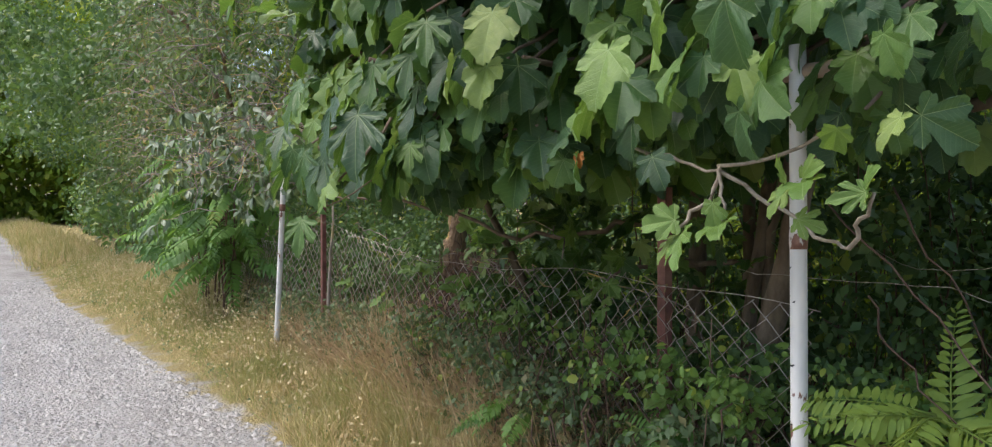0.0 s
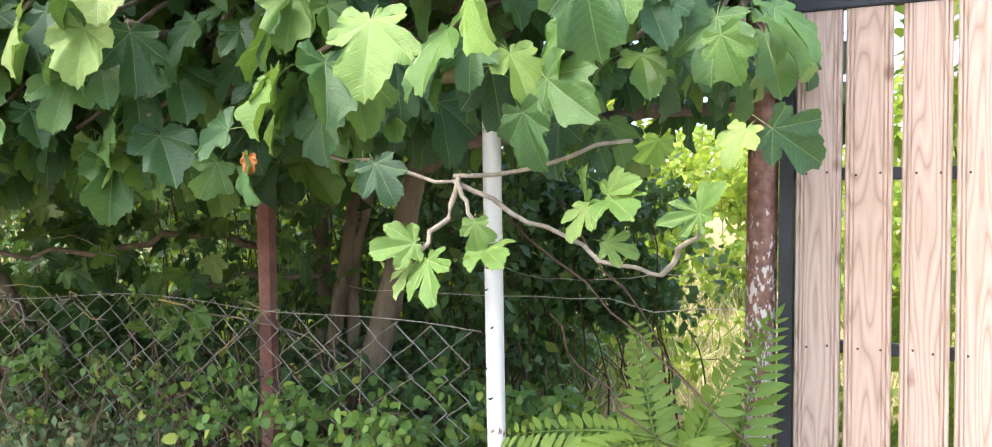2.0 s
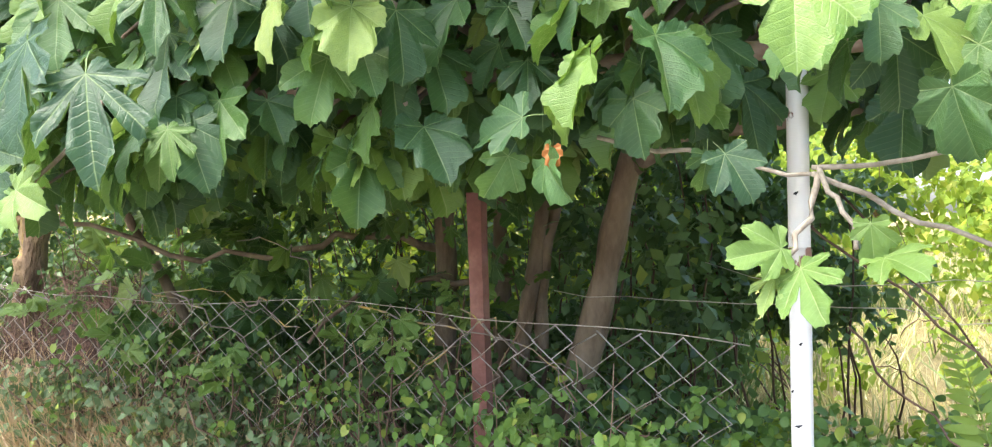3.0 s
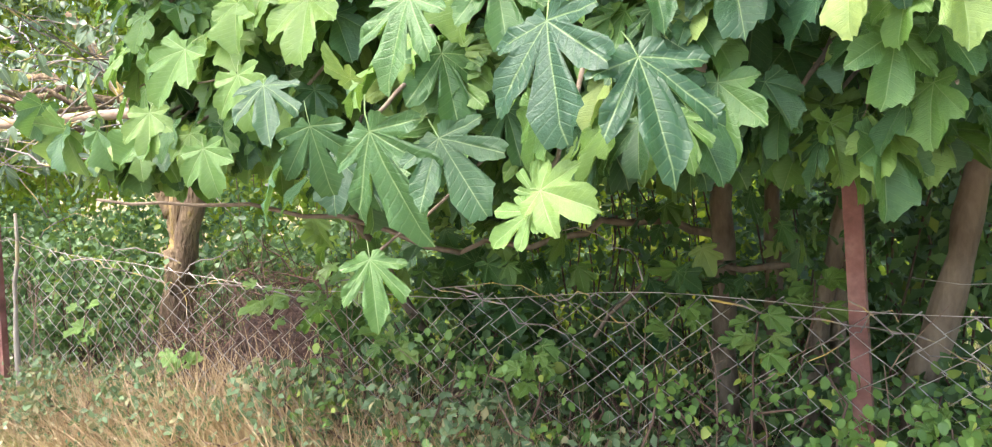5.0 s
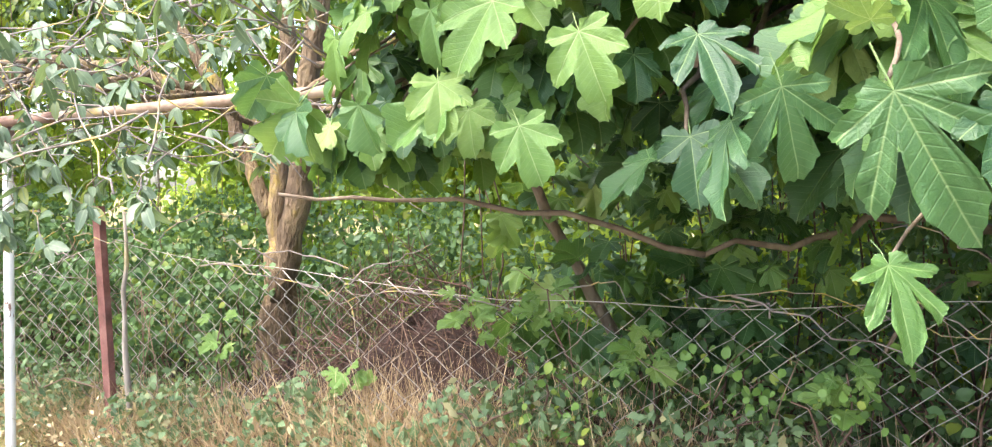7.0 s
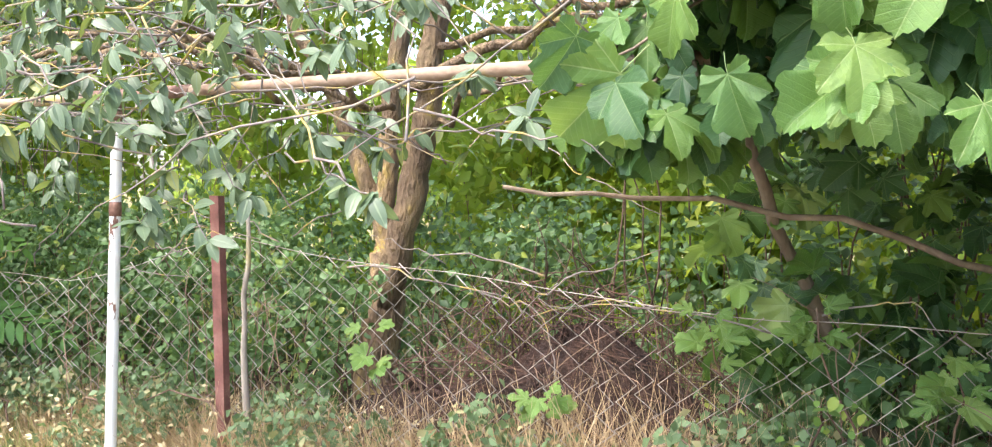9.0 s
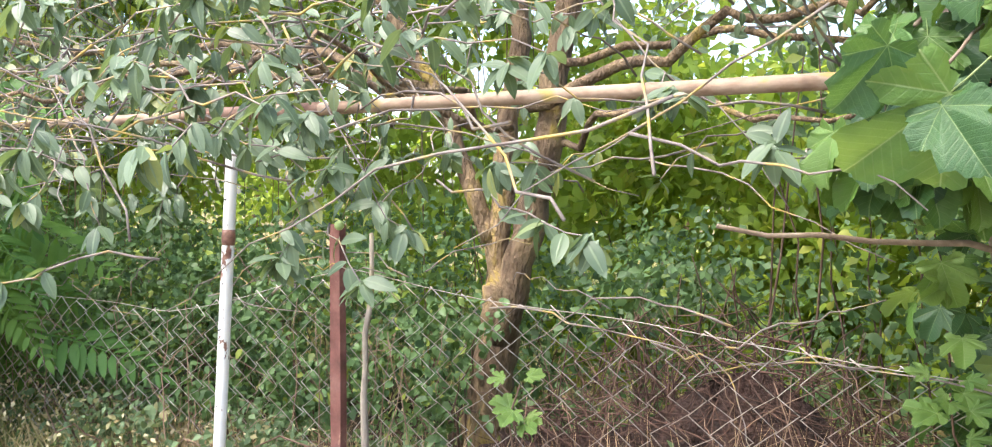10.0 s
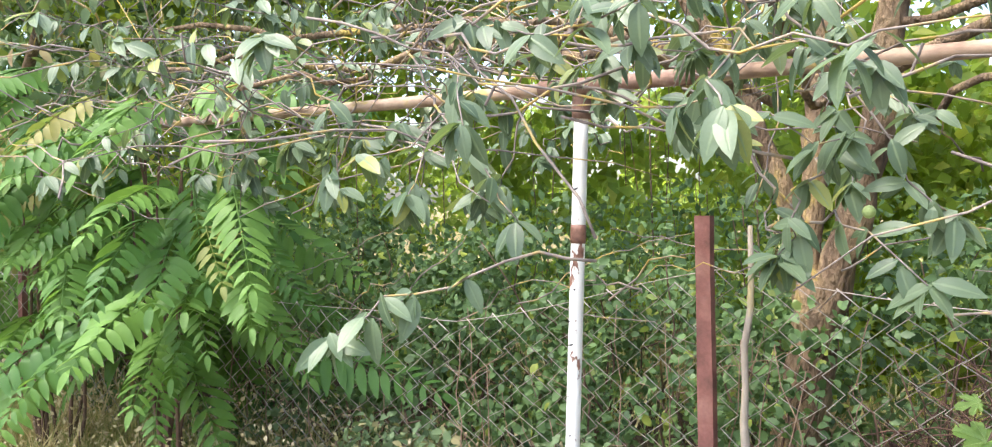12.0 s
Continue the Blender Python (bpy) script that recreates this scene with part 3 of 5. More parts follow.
def build_mesh():
    """Woven wires: each zigzags and hooks into its neighbour."""
    w, h = 0.064, 0.050
    g = Geo()
    x0, x1 = -13.5, -1.95
    for i in range(int((x1 - x0) / w)):
        xc = x0 + i * w
        top = float(fence_top(xc)) + rng.normal(0, 0.006)
        k = np.arange(int((top - 0.16) / h) + 1)
        x = xc + ((k + i) % 2) * w + rng.normal(0, 0.005, len(k)) + 0.02 * np.sin(xc * 1.1 + k * 0.23)
        z = top - k * h + rng.normal(0, 0.003, len(k)) + 0.01 * np.sin(xc * 3)
        y = fence_y(x, z) + ((k + i) % 2) * 0.006
        g.tube(np.stack([x, y, z], 1), 0.0027, 3)
    part("wire_mesh", g, WIRE, FENCE, "rusting chain-link mesh", "stuff")
    for dz, sag in ((0.0, 0.0),):
        g = Geo()
        x = np.linspace(x0, x1, 120)
        z = fence_top(x) + dz + 0.012 * np.sin(x * 5 + sag * 40)
        g.tube(np.stack([x, fence_y(x, z) - 0.006, z], 1), 0.0015, 4)
        part("top_wire", g, WIRE, FENCE, "slack top wire")


def angle_post(x, y, lx, ly, top):
    g = Geo()
    b, t = float(ground_z(x, y)) - 0.1, 0.006
    prof = [(-0.050, 0), (0, 0), (0, 0.034), (-t, 0.034), (-t, t), (-0.050, t)]
    zs = np.linspace(b, top, 9)
    v = [(x + px + lx * (z - 1) + 0.0012 * math.sin(z * 9 + px * 60), y + py + ly * (z - 1), z) for z in zs for px, py in prof]
    f = []
    for i in range(len(zs) - 1):
        for k in range(6):
            p, q = i * 6 + k, i * 6 + (k + 1) % 6
            f += [(p, q, q + 6), (p, q + 6, p + 6)]
    n = (len(zs) - 1) * 6
    f += [(n, n + 1, n + 4), (n, n + 4, n + 5), (n + 1, n + 2, n + 3), (n + 1, n + 3, n + 4)]
    g.add(v, f)
    part("post", g, RUST, FENCE, "angle-iron post in faded red oxide paint", smooth=False)


angle_post(-2.768, 2.295, -0.045, 0.011, 1.515)
angle_post(-7.093, 2.21, -0.009, -0.016, 1.45)
angle_post(-11.6, 2.27, 0.01, 0.0, 1.42)
build_mesh()


def stake():
    g = Geo()
    b = float(ground_z(-6.98, 2.2))
    p = bend((-6.985, 2.23, b - 0.05), (-6.99, 2.26, 1.42), 0, 0.006, 12)
    g.tube(p, np.linspace(0.020, 0.008, 12) * (1 + 0.08 * rng.normal(size=12)), 9)
    tagged(new("sapling_stem", g.mesh("sapling_stem", STAKE)), "bare lichened sapling stem beside the rusty fence post", "stem")


STAKE = surface("lichened_stem", [(0.3, (0.15, 0.12, 0.10)), (0.55, (0.34, 0.29, 0.24)), (0.7, (0.42, 0.34, 0.14))], 10, 90, 0.9, 0.6, 0.006, stretch=(1, 1, 0.3))
stake()


# ---- gate ----
def build_gate():
    x0, x1, top, bot, yf = -1.165, 1.22, 1.99, 0.24, 2.335
    e = thing("gate", (x0, yf, bot), "closed gate of vertical pine boards in a black steel frame", "gate")
    for nm, a in (("stile", (x0, x0 + 0.034, yf - 0.004, yf + 0.036, bot, top)), ("stile", (x1 - 0.034, x1, yf - 0.004, yf + 0.036, bot, top)),
                  ("top_bar", (x0 + 0.034, x1 - 0.034, yf - 0.003, yf + 0.035, top - 0.034, top - 0.001)),
                  ("bottom_bar", (x0 + 0.034, x1 - 0.034, yf - 0.003, yf + 0.035, bot + 0.001, bot + 0.036)),
                  ("cross_rail", (x0 + 0.034, x1 - 0.034, yf + 0.026, yf + 0.05, 1.545, 1.575)),
                  ("cross_rail", (x0 + 0.034, x1 - 0.034, yf + 0.026, yf + 0.05, 1.125, 1.155)),
                  ("cross_rail", (x0 + 0.034, x1 - 0.034, yf + 0.026, yf + 0.05, 0.62, 0.65))):
        bm = bmesh.new()
        bmesh.ops.create_cube(bm, size=1)
        for v in bm.verts:
            v.co = Vector(((a[0] + a[1]) / 2 + v.co.x * (a[1] - a[0]), (a[2] + a[3]) / 2 + v.co.y * (a[3] - a[2]), (a[4] + a[5]) / 2 + v.co.z * (a[5] - a[4])))
        bmesh.ops.bevel(bm, geom=bm.edges[:], offset=0.003, segments=2, affect="EDGES")
        me = bpy.data.meshes.new(nm)
        bm.to_mesh(me)
        bm.free()
        me.materials.append(BLACK)
        child(new(nm, me), e)
    # one board: beaded edges with two grooves on each side
    w = 0.105
    half = [(0, 0.004), (0.003, 0.0), (0.0085, 0.0), (0.0105, 0.004), (0.0125, 0.0), (0.0175, 0.0), (0.0195, 0.003), (0.0215, 0.0)]
    prof = half + [(w - x, y) for x, y in reversed(half)] + [(w, 0.02), (0, 0.02)]
    n = len(prof)
    g = Geo()
    z0, z1 = bot + 0.036, top - 0.036
    v = [(x - w / 2, y, z) for z in (0, z1 - z0) for x, y in prof]
    f = [t for k in range(n) for t in ((k, (k + 1) % n, (k + 1) % n + n), (k, (k + 1) % n + n, k + n))]
    g.add(v, f)
    me = g.mesh("board", PINE, smooth=False)
    sg = Geo()
    ang = np.linspace(0, 2 * np.pi, 8, endpoint=False)
    sg.add([(0, -0.0015, 0)] + [(0.003 * math.cos(a), 0, 0.003 * math.sin(a)) for a in ang], [(0, 1 + (k + 1) % 8, 1 + k) for k in range(8)])
    screw = sg.mesh("screw", BLACK)
    x = x0 + 0.037
    while x + w < x1 - 0.03:
        tilt = rng.normal(0, 0.0015)
        turn = np.array([[1, 0, tilt], [0, 1, 0], [-tilt, 0, 1]])
        b = piece("board", me, e, (x + w / 2, yf + rng.uniform(0.002, 0.005), z0), turn, 1)
        for zz in (1.56, 1.14, 0.635):
            for dx in (0.03, 0.078):
                piece("screw", screw, b, (x + dx + rng.normal(0, 0.003), yf + 0.0015, zz + rng.normal(0, 0.003)), np.eye(3), 1)
        x += 0.1175 + rng.normal(0, 0.0015)
    p = thing("gate_post", (-1.213, 2.36, 0.15), "rusty round steel gate post with flaking white paint", "post")
    g = Geo()
    g.tube(lean_line(-1.213, 2.36, 0.006, 0, 0.05, 1.94, 10), 0.038, 20)
    part("pipe", g, FLAKY, p)
    g = Geo()
    g.tube([(-1.213, 2.36, 1.936), (-1.213, 2.36, 1.944)], 0.039, 20)
    part("cap", g, RUST, p, "rusty cap plate")
    for zz in (1.72, 0.6):
        g = Geo()
        g.tube([(-1.176, 2.36, zz - 0.05), (-1.176, 2.36, zz + 0.05)], 0.011, 10)
        part("hinge", g, BLACK, e, "black barrel hinge")


build_gate()


# ---- leaf masses ----
def turns(n, down=0.5, out=-0.5, spread=0.8):
    d = rng.normal(0, spread, (n, 3)) + np.array([0, out * 0.4, -down])
    m = rng.normal(0, spread * 0.7, (n, 3)) + np.array([0, out, 0.8])
    return frames_of(d, m)


def clumped(n, box, clumps, radius, top=None, power=1.0):
    """Points gathered in clumps inside a box, so that the outline stays uneven with gaps."""
    x0, x1, y0, y1, z0, z1 = box
    c = np.stack([rng.uniform(x0, x1, clumps), rng.uniform(y0, y1, clumps), z0 + (z1 - z0) * rng.uniform(0, 1, clumps) ** power], 1)
    r = radius * rng.uniform(0.5, 1.3, clumps)
    k = rng.integers(0, clumps, n)
    d = unit(rng.normal(size=(n, 3))) * rng.uniform(0.35, 1, (n, 1)) ** 0.6
    p = c[k] + d * r[k, None] * np.array([1.0, 1.0, 0.7])
    if top is not None:
        p = p[p[:, 2] < top(p[:, 0], p[:, 1])]
    return p[p[:, 2] > ground_z(p[:, 0], p[:, 1])]


# ---- fig tree ----
def fig_bottom(x):
    z = np.interp(x, [-5.4, -4.5, -4.0, -3.6, -3.25, -2.8, -2.5, -2.0, -1.5, -0.8], [1.60, 1.57, 1.54, 1.44, 1.48, 1.50, 1.56, 1.58, 1.60, 1.62])
    return z + 0.07 * np.sin(np.asarray(x) * 9.0) * np.sin(np.asarray(x) * 3.7 + 1)


def fig_front(x):
    return np.interp(x, [-5.4, -4.9, -4.2, -3.6, -3.0, -2.6, -2.0, -1.4, -0.8], [1.6, 1.42, 1.30, 1.08, 1.05, 1.2, 1.32, 1.38, 1.5])


# stalk end x, y, z, then the tip's x and z
BIG_SPRAY = [
    (-3.53, 1.08, 1.63, -3.41, 1.38), (-3.7, 1.08, 1.65, -3.67, 1.48), (-3.84, 1.08, 1.75, -3.75, 1.63), (-4.17, 1.3, 1.82, -4.09, 1.64),
    (-3.79, 1.1, 1.6, -3.81, 1.45), (-3.1, 1.08, 1.81, -3.04, 1.57), (-2.93, 1.1, 1.73, -2.82, 1.52), (-3.14, 1.12, 1.66, -3.2, 1.5),
    (-3.54, 1.08, 1.36, -3.48, 1.22), (-3.38, 1.12, 1.61, -3.24, 1.45), (-3.37, 1.02, 1.88, -3.39, 1.7), (-4.38, 1.3, 1.91, -4.46, 1.72),
    (-4.55, 1.3, 1.91, -4.56, 1.73), (-4.97, 1.3, 1.72, -5.18, 1.55), (-4.52, 1.3, 1.7, -4.66, 1.58), (-4.32, 1.3, 1.63, -4.24, 1.47),
    (-5.06, 1.28, 1.8, -5.14, 1.66), (-4.86, 1.32, 1.88, -4.92, 1.72), (-4.74, 1.26, 1.7, -4.7, 1.55), (-4.52, 1.28, 1.74, -4.47, 1.58),
    (-4.98, 1.3, 1.7, -4.9, 1.58),
]
GATE_SPRAY = [
    (-1.50, 1.45, 1.72, -1.48, 1.57), (-1.42, 1.46, 1.67, -1.38, 1.58), (-1.42, 1.42, 1.63, -1.39, 1.50), (-1.39, 1.45, 1.69, -1.27, 1.60),
    (-1.05, 1.45, 1.59, -1.08, 1.52), (-1.01, 1.45, 1.59, -0.92, 1.52), (-1.19, 1.45, 1.58, -1.23, 1.52), (-1.09, 1.45, 1.74, -1.06, 1.64),
    (-2.13, 1.45, 1.63, -2.28, 1.59), (-2.16, 1.45, 1.56, -2.22, 1.46), (-2.08, 1.45, 1.55, -2.02, 1.46), (-1.78, 1.45, 1.55, -1.80, 1.47),
    (-1.75, 1.45, 1.55, -1.68, 1.46), (-1.40, 1.20, 1.80, -1.34, 1.66), (-1.22, 1.20, 1.80, -1.20, 1.64), (-1.58, 1.20, 1.76, -1.55, 1.61), (-0.62, 1.20, 1.79, -0.61, 1.63)]
YOUNG_SPRAY = [
    (-3.11, 1.06, 1.50, -2.93, 1.46), (-3.13, 1.06, 1.46, -3.25, 1.37), (-3.13, 1.08, 1.49, -3.14, 1.61), (-3.56, 1.06, 1.74, -3.60, 1.83),
    (-1.66, 1.45, 1.40, -1.76, 1.38), (-1.63, 1.45, 1.37, -1.56, 1.26), (-1.67, 1.46, 1.36, -1.69, 1.28), (-1.53, 1.45, 1.44, -1.52, 1.34),
    (-1.51, 1.45, 1.39, -1.41, 1.38), (-1.31, 1.45, 1.47, -1.35, 1.38), (-1.31, 1.45, 1.48, -1.31, 1.56), (-1.28, 1.46, 1.49, -1.19, 1.53),
    (-1.27, 1.45, 1.48, -1.18, 1.46), (-1.28, 1.45, 1.41, -1.19, 1.38), (-1.12, 1.45, 1.46, -1.20, 1.44), (-1.12, 1.45, 1.46, -1.06, 1.53)]


def build_fig():
    e = thing("fig_tree", (-3.0, 2.95, 0.16), "spreading fig tree with large lobed leaves overhanging the fence", "tree")
    trunks = [([(-3.40, 2.95, 0.1), (-3.41, 2.97, 0.6), (-3.41, 2.99, 1.1), (-3.42, 3.0, 1.6), (-3.5, 2.9, 2.3), (-3.7, 2.6, 2.9)], 0.047),
              ([(-2.86, 2.78, 0.1), (-2.80, 2.74, 0.6), (-2.64, 2.73, 0.99), (-2.56, 2.75, 1.4), (-2.48, 2.8, 1.75), (-2.2, 2.6, 2.5)], 0.055),
              ([(-3.15, 3.05, 0.1), (-3.09, 3.0, 0.78), (-3.0, 3.0, 1.3), (-2.93, 3.0, 1.66), (-2.9, 2.8, 2.4)], 0.036),
              ([(-3.07, 3.05, 0.1), (-3.02, 3.06, 0.8), (-2.97, 3.02, 1.3), (-2.87, 3.03, 1.7), (-2.6, 3.0, 2.4)], 0.028),
              ([(-3.55, 3.2, 0.1), (-3.3, 3.2, 0.7), (-3.28, 3.2, 1.3), (-3.3, 3.2, 2.2)], 0.04),
              ([(-4.5, 3.1, 0.1), (-4.7, 2.9, 0.7), (-4.95, 2.7, 1.3), (-5.1, 2.4, 1.9)], 0.03)]
    for pts, r in trunks:
        pts = np.array(pts, float)
        s = np.linspace(0, len(pts) - 1, 18)
        p = np.stack([np.interp(s, np.arange(len(pts)), pts[:, k]) for k in range(3)], 1) + rng.normal(0, 0.006, (18, 3))
        g = Geo()
        g.tube(p, r * np.linspace(1.15, 0.6, 18) * (1 + 0.06 * rng.normal(size=18)), 10)
        part("trunk", g, BARK, e)
    limbs = [((-2.5, 2.78, 1.6), (-1.15, 2.35, 1.72), 0.03), ((-2.45, 2.8, 1.8), (-1.6, 1.7, 1.98), 0.02), ((-3.42, 3.0, 1.7), (-3.4, 1.3, 2.0), 0.022),
             ((-3.5, 2.9, 2.2), (-4.8, 1.5, 1.95), 0.022), ((-2.95, 3.0, 1.7), (-2.5, 1.5, 1.9), 0.02), ((-3.42, 3.0, 1.3), (-4.3, 2.5, 1.25), 0.018),
             ((-4.3, 2.5, 1.25), (-5.5, 1.75, 1.49), 0.011), ((-2.2, 2.6, 2.3), (-1.0, 1.9, 2.05), 0.02), ((-3.1, 3.0, 1.2), (-3.75, 2.55, 0.95), 0.014)]
    for a, b, r in limbs:
        g = Geo()
        g.tube(bend(a, b, 0.08, 0.02, 12), np.linspace(r, r * 0.5, 12), 8)
        part("limb", g, BARK, e)
    twigs = [((-2.05, 1.6, 1.60), (-1.63, 1.56, 1.52), 0.005), ((-1.63, 1.56, 1.52), (-1.66, 1.46, 1.38), 0.006), ((-1.63, 1.56, 1.53), (-1.56, 1.5, 1.40), 0.005),
             ((-1.64, 1.56, 1.52), (-1.36, 1.55, 1.40), 0.0055), ((-1.36, 1.55, 1.40), (-1.20, 1.5, 1.355), 0.0045), ((-1.20, 1.5, 1.355), (-1.11, 1.46, 1.46), 0.005),
             ((-1.64, 1.56, 1.53), (-1.28, 1.58, 1.59), 0.005), ((-3.14, 1.3, 1.75), (-3.12, 1.08, 1.49), 0.006), ((-3.6, 1.4, 1.9), (-3.54, 1.09, 1.65), 0.006),
             ((-3.45, 1.5, 1.62), (-3.54, 1.1, 1.37), 0.004), ((-4.5, 1.7, 1.98), (-4.38, 1.34, 1.82), 0.004), ((-4.9, 1.7, 1.95), (-5.0, 1.34, 1.76), 0.004)]
    for a, b, r in twigs:
        g = Geo()
        g.tube(bend(a, b, -0.012, 0.007, 8), np.linspace(r, r * 0.75, 8), 6)
        part("twig", g, PALE_BARK if a[0] > -2.5 else BARK, e, "pale grey twig" if a[0] > -2.5 else "")
    meshes = []
    for bl in FIG_BLADES:
        g = Geo()
        g.add(*bl)
        meshes.append((g.mesh("fig_leaf", FIG), g.mesh("young_lit_leaf", FIG_YOUNG_LIT), g.mesh("dead_leaf", FIG_DEAD)))
    order = {"big": (4, 0, 4, 1), "gate": (1, 2, 3, 2), "young": (1, 0, 4, 2)}
    for rows, key, m in ((BIG_SPRAY, "big", 0), (GATE_SPRAY, "gate", 0), (YOUNG_SPRAY, "young", 1)):
        for i, (x, y, z, tx, tz) in enumerate(rows):
            tip = np.array([tx - x, rng.uniform(-0.11, 0.06), tz - z])
            size = np.linalg.norm(tip)
            n = np.array([rng.normal(0.1, 0.55), -0.85, 0.4 + rng.normal(0, 0.2)])
            grow = (0.62 if x > -2.5 else 0.66) if key == "young" else 0.92 if key == "big" and x > -3.95 else 0.78
            shape = order[key][i % 4] if x > -3.95 or key != "big" else (3, 2, 5, 1)[i % 4]
            # Left of -3.95 every other leaf takes this paler green to imitate backlight.
            young = 1 if m or (x < -3.95 and i % 2) else 0
            piece("leaf", meshes[shape][young], e, (x, y, z), frames_of(tip[None], n[None])[0], size * grow)
    piece("leaf", meshes[3][2], e, (-2.06, 1.44, 1.57), frames_of(np.array([[0.05, -0.1, -1.0]]), np.array([[0.3, -0.9, 0.1]]))[0], 0.036)
    # the rest of the crown: whorls of leaves at shoot ends
    at, tips, nor, size = [], [], [], []
    gsh = Geo()
    for i in range(425):
        x = rng.uniform(-5.2, -4.3) if i < 40 else rng.uniform(-5.2, -1.12) if i < 390 else rng.uniform(-2.7, -1.15)
        dep = rng.uniform(0, 0.4) if i < 40 else rng.uniform(0, 1) ** 1.3 * 1.7 if i < 390 else rng.uniform(0, 0.9)
        y = fig_front(x) + (0.26 if -4.1 < x < -2.75 else 0.1) + dep
        up = rng.uniform(0, 1) ** 1.5 * 1.0
        z = fig_bottom(x) + 0.12 + up + 0.05 * dep
        big = np.interp(x, [-5, -4.4, -3.6, -3.0, -2.4, -1], [0.78, 0.92, 1.0, 0.9, 0.76, 0.62])
        gsh.tube(bend((x + rng.normal(0, 0.1), y + 0.35, z + 0.22), (x, y, z), 0.02, 0.012, 5), [0.009, 0.008, 0.007, 0.006, 0.005], 5)
        k = rng.integers(4, 8)
        az = rng.uniform(0, 2 * np.pi) + np.arange(k) * 2.4
        for a in az:
            c, s = math.cos(a), math.sin(a)
            stretch = rng.uniform(0.25, 0.9)
            d = np.array([stretch * c, 0.55 * stretch * s - 0.12, -0.85 + rng.normal(0, 0.25)])
            at.append((x + 0.085 * c, y + 0.07 * s, z - rng.uniform(0, 0.06)))
            tips.append(d)
            nor.append((0.75 * c + rng.normal(0, 0.3), 0.45 * s - 0.55, 0.5 + rng.normal(0, 0.25)))
            size.append(big * rng.uniform(0.115, 0.215))
    at, tips, nor, size = (np.array(q) for q in (at, tips, nor, size))
    tips = unit(tips)
    low = at[:, 2] + tips[:, 2] * size > np.array(fig_bottom(at[:, 0])) - 0.17
    at, tips, nor, size = at[low], tips[low], nor[low], size[low]
    turn = frames_of(tips, nor)
    rank = np.argsort(at[:, 1] + np.maximum(at[:, 2] - 2.1, 0) * 2)
    for i in rank[:245]:
        x = at[i][0]
        shape = int(rng.choice([0, 1, 2, 4, 5]) if -4.0 < x < -2.7 else rng.choice([1, 2, 2, 3, 5]))
        # Lighter green paints light shining through part of the left-hand leaves.
        young = int(x < -4.1 and rng.uniform() < 0.45)
        piece("leaf", meshes[shape][young], e, at[i], turn[i], size[i] * (0.8 if x < -4.1 else 1.0))
    g = Geo()
    kind = rng.choice([0, 1, 1, 2, 2, 3, 5], len(rank))
    for b in range(6):
        sel = [i for i in rank[245:900] if kind[i] == b]
        g.leaves(FIG_BLADES[b], at[sel], turn[sel], size[sel])
        sel = [i for i in rank[900:] if kind[i] == b]
        g.leaves(DEEP_BLADES[b], at[sel], turn[sel], size[sel])
    p = clumped(150, (-5.2, -4.2, 2.45, 3.2, 0.85, 1.6), 22, 0.2)
    g.leaves(DEEP_BLADES[1], p, turns(len(p)), rng.uniform(0.09, 0.16, len(p)))
    p = clumped(130, (-4.7, -2.9, 2.5, 3.0, 1.0, 1.5), 30, 0.14)
    g.leaves(DEEP_BLADES[0], p, turns(len(p), 0.8), rng.uniform(0.07, 0.12, len(p)))
    p = clumped(4600, (-5.0, -1.2, 1.25, 4.4, 2.35, 3.6), 300, 0.36)
    g.leaves(DEEP_BLADES[3], p, turns(len(p)), rng.uniform(0.14, 0.2, len(p)))
    part("inner_leaves", g, FIG, e, "mass of fig leaves deeper in the crown", "stuff")
    part("shoot_tangle", gsh, BARK, e, "brown leafy shoots", "stuff")


build_fig()


# ---- thickets, shrubs and trees behind ----
def mass(name, pts, blade, size, material, label, category, down=0.5, out=-0.5, stems=0, stem_mat=None, base=None):
    at = base if base is not None else (float(pts[:, 0].mean()), float(pts[:, 1].mean()), 0.15)
    e = thing(name, at, label, category)
    g = Geo()
    g.leaves(blade, pts, turns(len(pts), down, out, 1.0 if material is SHRUB else 0.8), rng.uniform(size[0], size[1], len(pts)))
    part("foliage", g, material, e, kind="stuff")
    if stems:
        g = Geo()
        for i in rng.choice(len(pts), min(stems, len(pts)), replace=False):
            p = pts[i]
            a = (p[0] + rng.normal(0, 0.25), p[1] + rng.uniform(0, 0.4), max(0.05, float(ground_z(p[0], p[1]))))
            g.tube(bend(a, p, 0.1, 0.03, 8), np.linspace(0.007, 0.003, 8), 4)
        part("stem_tangle", g, stem_mat or DEAD_TWIG, e, kind="stuff")
    return e


def mass_stuff(*args, **kw):
    e = mass(*args, **kw)
    e["kind"] = "stuff"
    return e


def shrub_top(x, y):
    return np.interp(x, [-13.5, -9.5, -8, -7.2, -6.6, -5.2, -4.6, -3.5, -2.4, -1.6], [1.4, 1.35, 1.3, 1.15, 0.75, 0.7, 0.95, 0.85, 0.95, 0.7]) + 0.25 * (y - 2.4)


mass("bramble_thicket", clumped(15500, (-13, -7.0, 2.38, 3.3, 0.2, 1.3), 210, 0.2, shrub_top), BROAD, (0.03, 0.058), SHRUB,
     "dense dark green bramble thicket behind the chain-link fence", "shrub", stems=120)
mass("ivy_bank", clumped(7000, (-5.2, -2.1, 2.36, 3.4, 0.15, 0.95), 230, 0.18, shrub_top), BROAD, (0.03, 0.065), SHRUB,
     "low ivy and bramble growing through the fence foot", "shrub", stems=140)
